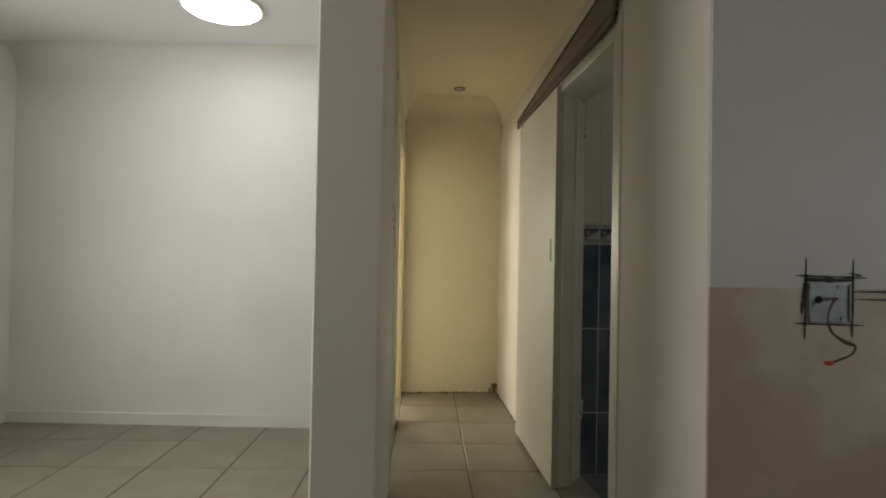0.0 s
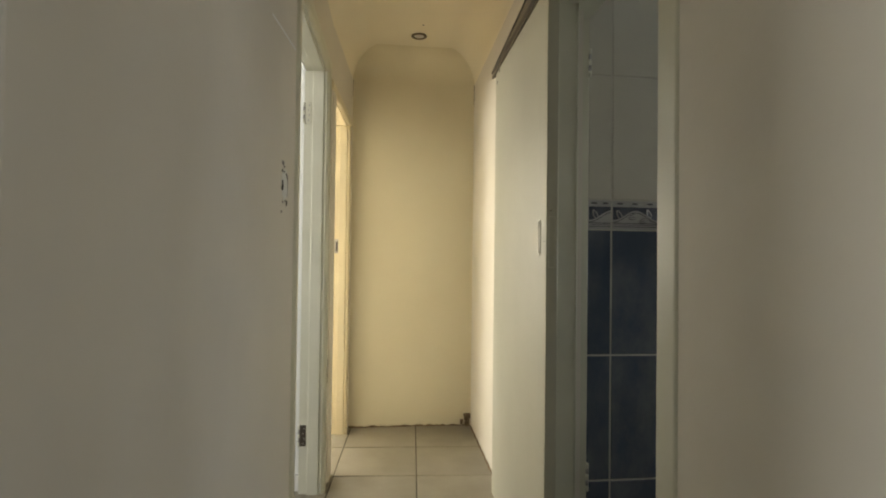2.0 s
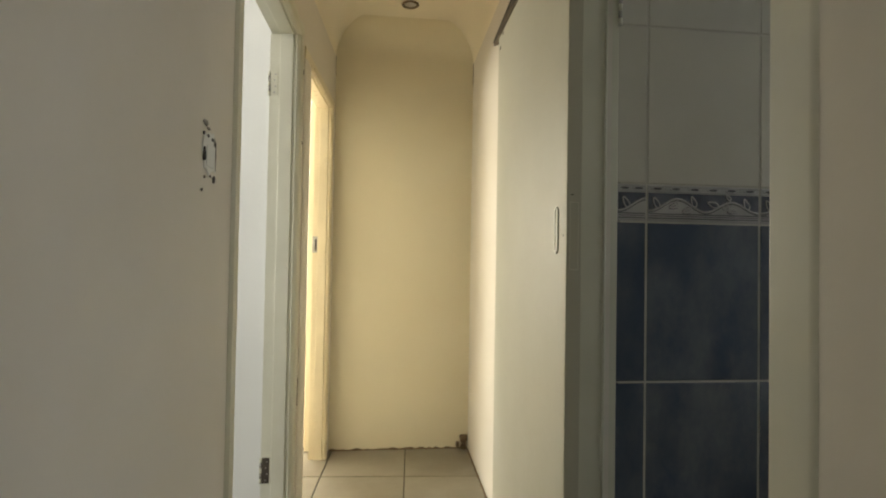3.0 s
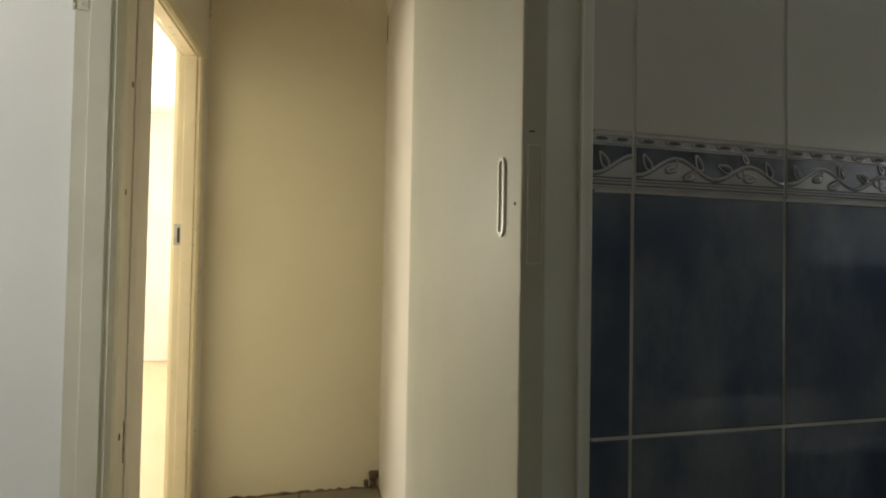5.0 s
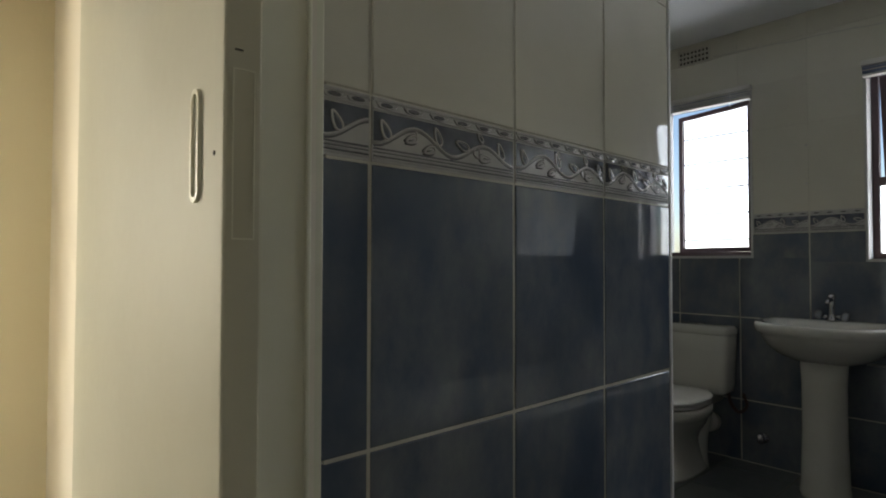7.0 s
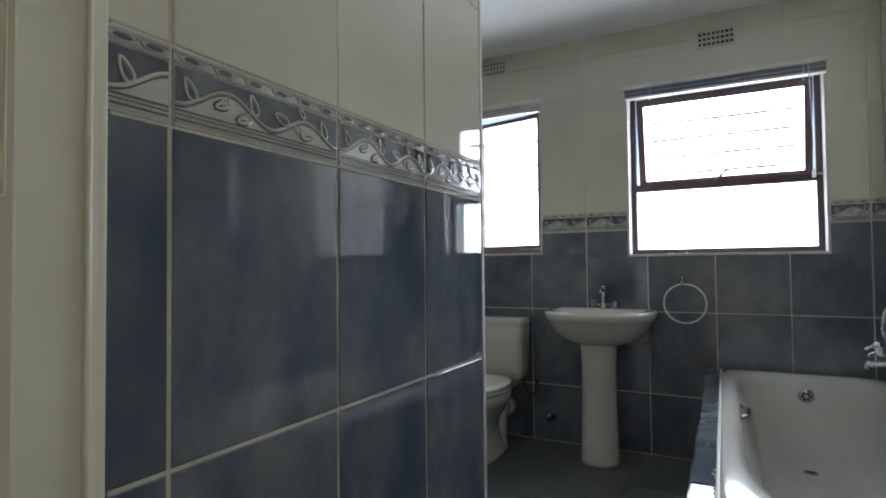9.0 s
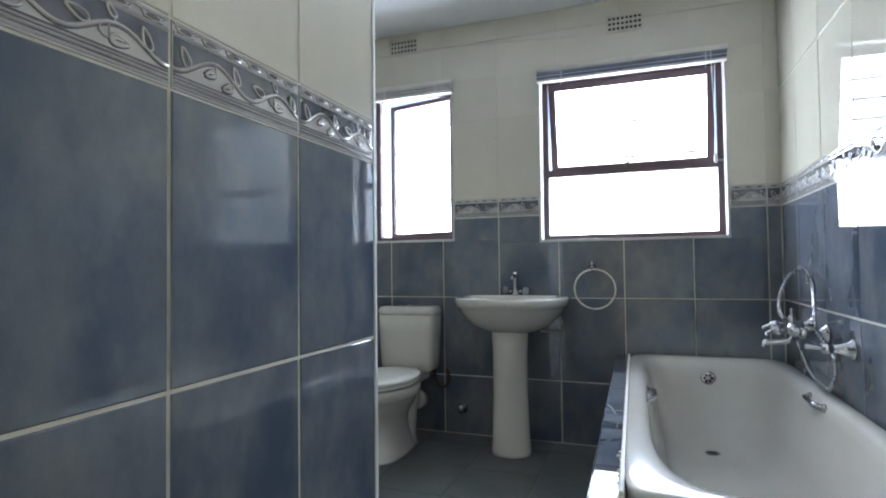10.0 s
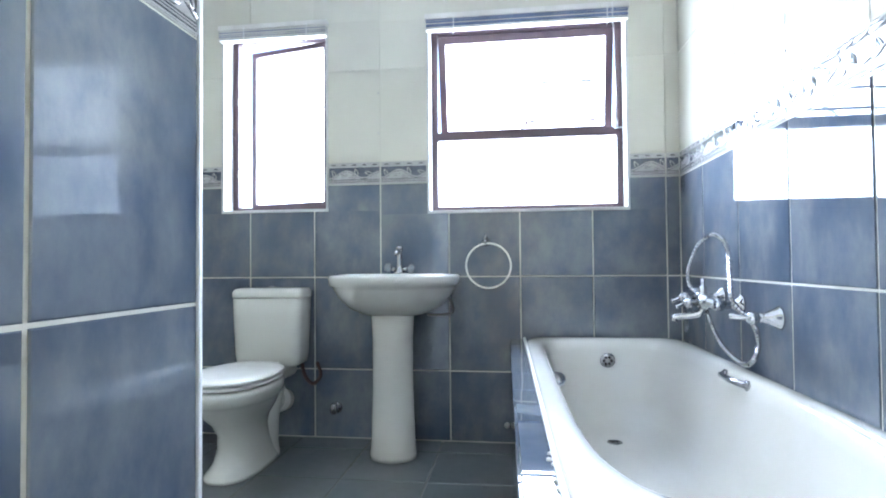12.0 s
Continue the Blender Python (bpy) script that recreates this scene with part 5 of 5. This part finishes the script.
def tile_wall(parent, place, cuts, openings=(), low=0.0, fine=0.005):
    """Tiles on a wall. cuts: joints along it; place(u, z): the pose of a tile's lower left corner; openings (u0, u1, z0, z1) are left free."""
    random.seed(77)
    for u0, u1 in zip(cuts, cuts[1:]):
        for z0, z1, kind in ROWS:
            spans = [(u0, u1, max(z0, low), z1, 1, 1, 1, 1)]
            for a0, a1, b0, b1 in openings:
                rest = []
                for s0, s1, t0, t1, gl, gr, gb, gt in spans:
                    if s1 <= a0 or s0 >= a1 or t1 <= b0 or t0 >= b1:
                        rest.append((s0, s1, t0, t1, gl, gr, gb, gt))
                        continue
                    m0, m1 = max(t0, b0), min(t1, b1)
                    rest += [(s0, s1, t0, m0, gl, gr, gb, 0), (s0, s1, m1, t1, gl, gr, 0, gt), (s0, min(s1, a0), m0, m1, gl, 0, gb if m0 == t0 else 0, gt if m1 == t1 else 0), (max(s0, a1), s1, m0, m1, 0, gr, gb if m0 == t0 else 0, gt if m1 == t1 else 0)]
                spans = [q for q in rest if q[1] - q[0] > 0.012 and q[3] - q[2] > 0.012]
            for s0, s1, t0, t1, gl, gr, gb, gt in spans:
                if t1 - t0 < 0.012 or s1 - s0 < 0.012:
                    continue
                whole = gl + gr + gb + gt == 4
                tilt = pose(0, 0, 0, random.uniform(-0.10, 0.10), 0, random.uniform(-0.10, 0.10)) if whole else Matrix()
                if kind == "border" and t1 - t0 > 0.09:
                    lay(border_mesh(s1 - s0 - J * 0.8), "border_tile", parent, place(s0 + J * 0.4, t0 + 0.001) @ tilt)
                    continue
                j = J if kind == "blue" else fine
                mat, kd = {"blue": (BLUE, "blue"), "cream": (CREAMTILE, "cream"), "border": (BORDER_PALE, "border_cut")}[kind]
                h = j / 2
                lay(tile_mesh(kd if whole else kd + "_cut", s1 - s0 - h * (gl + gr), t1 - t0 - h * (gb + gt), 0.010, mat, 0.0022 if whole else 0.0004), "tile", parent, place(s0 + h * gl, t0 + h * gb) @ tilt)


# window wall: u runs along -y from the left wall, faces -x
far_cuts = [4.55 - y for y in (4.55, 4.307, 3.972, 3.637, 3.302, 2.967, 2.630, 2.296, 1.966, RIGHT_Y)]
tile_wall(wall_far, lambda u, z: pose(FAR_X + 0.010, 4.55 - u, z, 0, 0, -90), far_cuts, [(4.55 - o[1], 4.55 - o[0], o[2], o[3]) for o in (OPEN1, OPEN2)], fine=0.0016)
# tap wall: u runs along -x, faces +y
right_cuts = [FAR_X - x for x in (FAR_X, 3.175, 2.820, 2.466, 2.098, 1.745, 1.390, 1.035, 0.630)]
tile_wall(wall_right, lambda u, z: pose(FAR_X - u, RIGHT_Y - 0.010, z, 0, 0, 180), right_cuts)
# partition: u runs along +x, faces -y
tile_wall(wall_part, lambda u, z: pose(u, PART_Y + 0.010, z), [0.613, 0.704, 1.053, 1.383, 1.716])

# bath surround tiles: ledge top and outer side
for x0, x1 in ((1.53, 1.79), (1.79, 2.105), (2.105, 2.42), (2.42, 2.66), (2.66, 2.98), (2.98, 3.30), (3.30, FAR_X)):
    lay(tile_mesh("ledge", x1 - x0 - J, 0.062, 0.010, BLUE), "tile", surround, pose(x0 + J / 2, edge_y(x0), 0.478, 0, 0, math.degrees(math.atan(0.018))) @ pose(0, 0, 0, -90.0 + random.uniform(-0.4, 0.4), 0, 0))
for x0, x1 in ((1.53, 1.79), (1.79, 2.13), (2.13, 2.47), (2.47, 2.81), (2.81, 3.15), (3.15, FAR_X)):
    for z0, z1 in ((0.0, 0.20), (0.20, 0.478)):
        lay(tile_mesh("blue", x1 - x0 - J, z1 - z0 - J, 0.010, BLUE), "tile", surround, pose(x1 - J / 2, edge_y(x1) + 0.058, z0 + J / 2, 0, 0, 180 + math.degrees(math.atan(0.018))))

# bathroom floor tiles
floor_ob = bpy.data.objects["floor"]
GX, GY, P = 2.970, 3.349, 0.345


def floor_tiles(x0, x1, y0, y1, ox, oy, p, mat, kind, joint, keep=lambda x, y: True):
    xs = sorted({x0, x1} | {ox + p * k for k in range(-20, 21) if x0 + 0.02 < ox + p * k < x1 - 0.02})
    yy = sorted({y0, y1} | {oy + p * k for k in range(-20, 21) if y0 + 0.02 < oy + p * k < y1 - 0.02})
    for a, b in zip(xs, xs[1:]):
        for c, d in zip(yy, yy[1:]):
            if keep((a + b) / 2, (c + d) / 2):
                lay(tile_mesh(kind, b - a - joint, d - c - joint, 0.012, mat), "floor_tile", floor_ob, pose(a + joint / 2, c + joint / 2, -0.012, -90, 0, 0))


floor_tiles(0.62, FAR_X, RIGHT_Y, 4.55, GX, GY, P, BATHFLOOR, "bathfloor", 0.006)

# the living rooms and hall share one grid of tiles, laid slightly askew to the walls
SKEW, PX, PY, AT = math.atan(-0.066), 0.428, 0.437, (0.080, 4.150)


def clipped(poly, x0, x1, y0, y1):
    """A convex outline cut off at the sides of a rectangle."""
    for axis, edge, sign in ((0, x0, 1), (0, x1, -1), (1, y0, 1), (1, y1, -1)):
        kept = []
        for a, b in zip(poly, poly[1:] + poly[:1]):
            da, db = (a[axis] - edge) * sign, (b[axis] - edge) * sign
            if da >= 0:
                kept.append(a)
            if da * db < 0:
                t = da / (da - db)
                kept.append((a[0] + (b[0] - a[0]) * t, a[1] + (b[1] - a[1]) * t))
        poly = kept
        if len(poly) < 3:
            return []
    return poly


for x0, x1, y0, y1 in ((-0.46, 0.62, -2.75, HALL_END), (-2.95, -0.46, -2.75, 4.27), (0.62, 2.4, -2.75, 1.63)):
    for i in range(-9, 8):
        for k in range(-18, 6):
            e = 0.0032
            quad = [((i + a) * PX + ea, (k + b) * PY + eb) for a, b, ea, eb in ((0, 0, e, e), (1, 0, -e, e), (1, 1, -e, -e), (0, 1, e, -e))]
            c, q = math.cos(SKEW), math.sin(SKEW)
            quad = [(AT[0] + c * u - q * v, AT[1] + q * u + c * v) for u, v in quad]
            plan = clipped(quad, x0, x1, y0, y1)
            if not plan or max(p[0] for p in plan) - min(p[0] for p in plan) < 0.02 or max(p[1] for p in plan) - min(p[1] for p in plan) < 0.02:
                continue
            mx, my = sum(p[0] for p in plan) / len(plan), sum(p[1] for p in plan) / len(plan)
            bm = bmesh.new()
            loft(bm, [[(x - mx, y - my, -0.012) for x, y in plan], [(x - mx, y - my, -0.002) for x, y in plan], [((x - mx) * 0.991, (y - my) * 0.991, 0.0) for x, y in plan]], True, True)
            lay(finish(bm, "floor_tile", FLOOR_TILE), "floor_tile", floor_ob, pose(mx, my, 0.0))
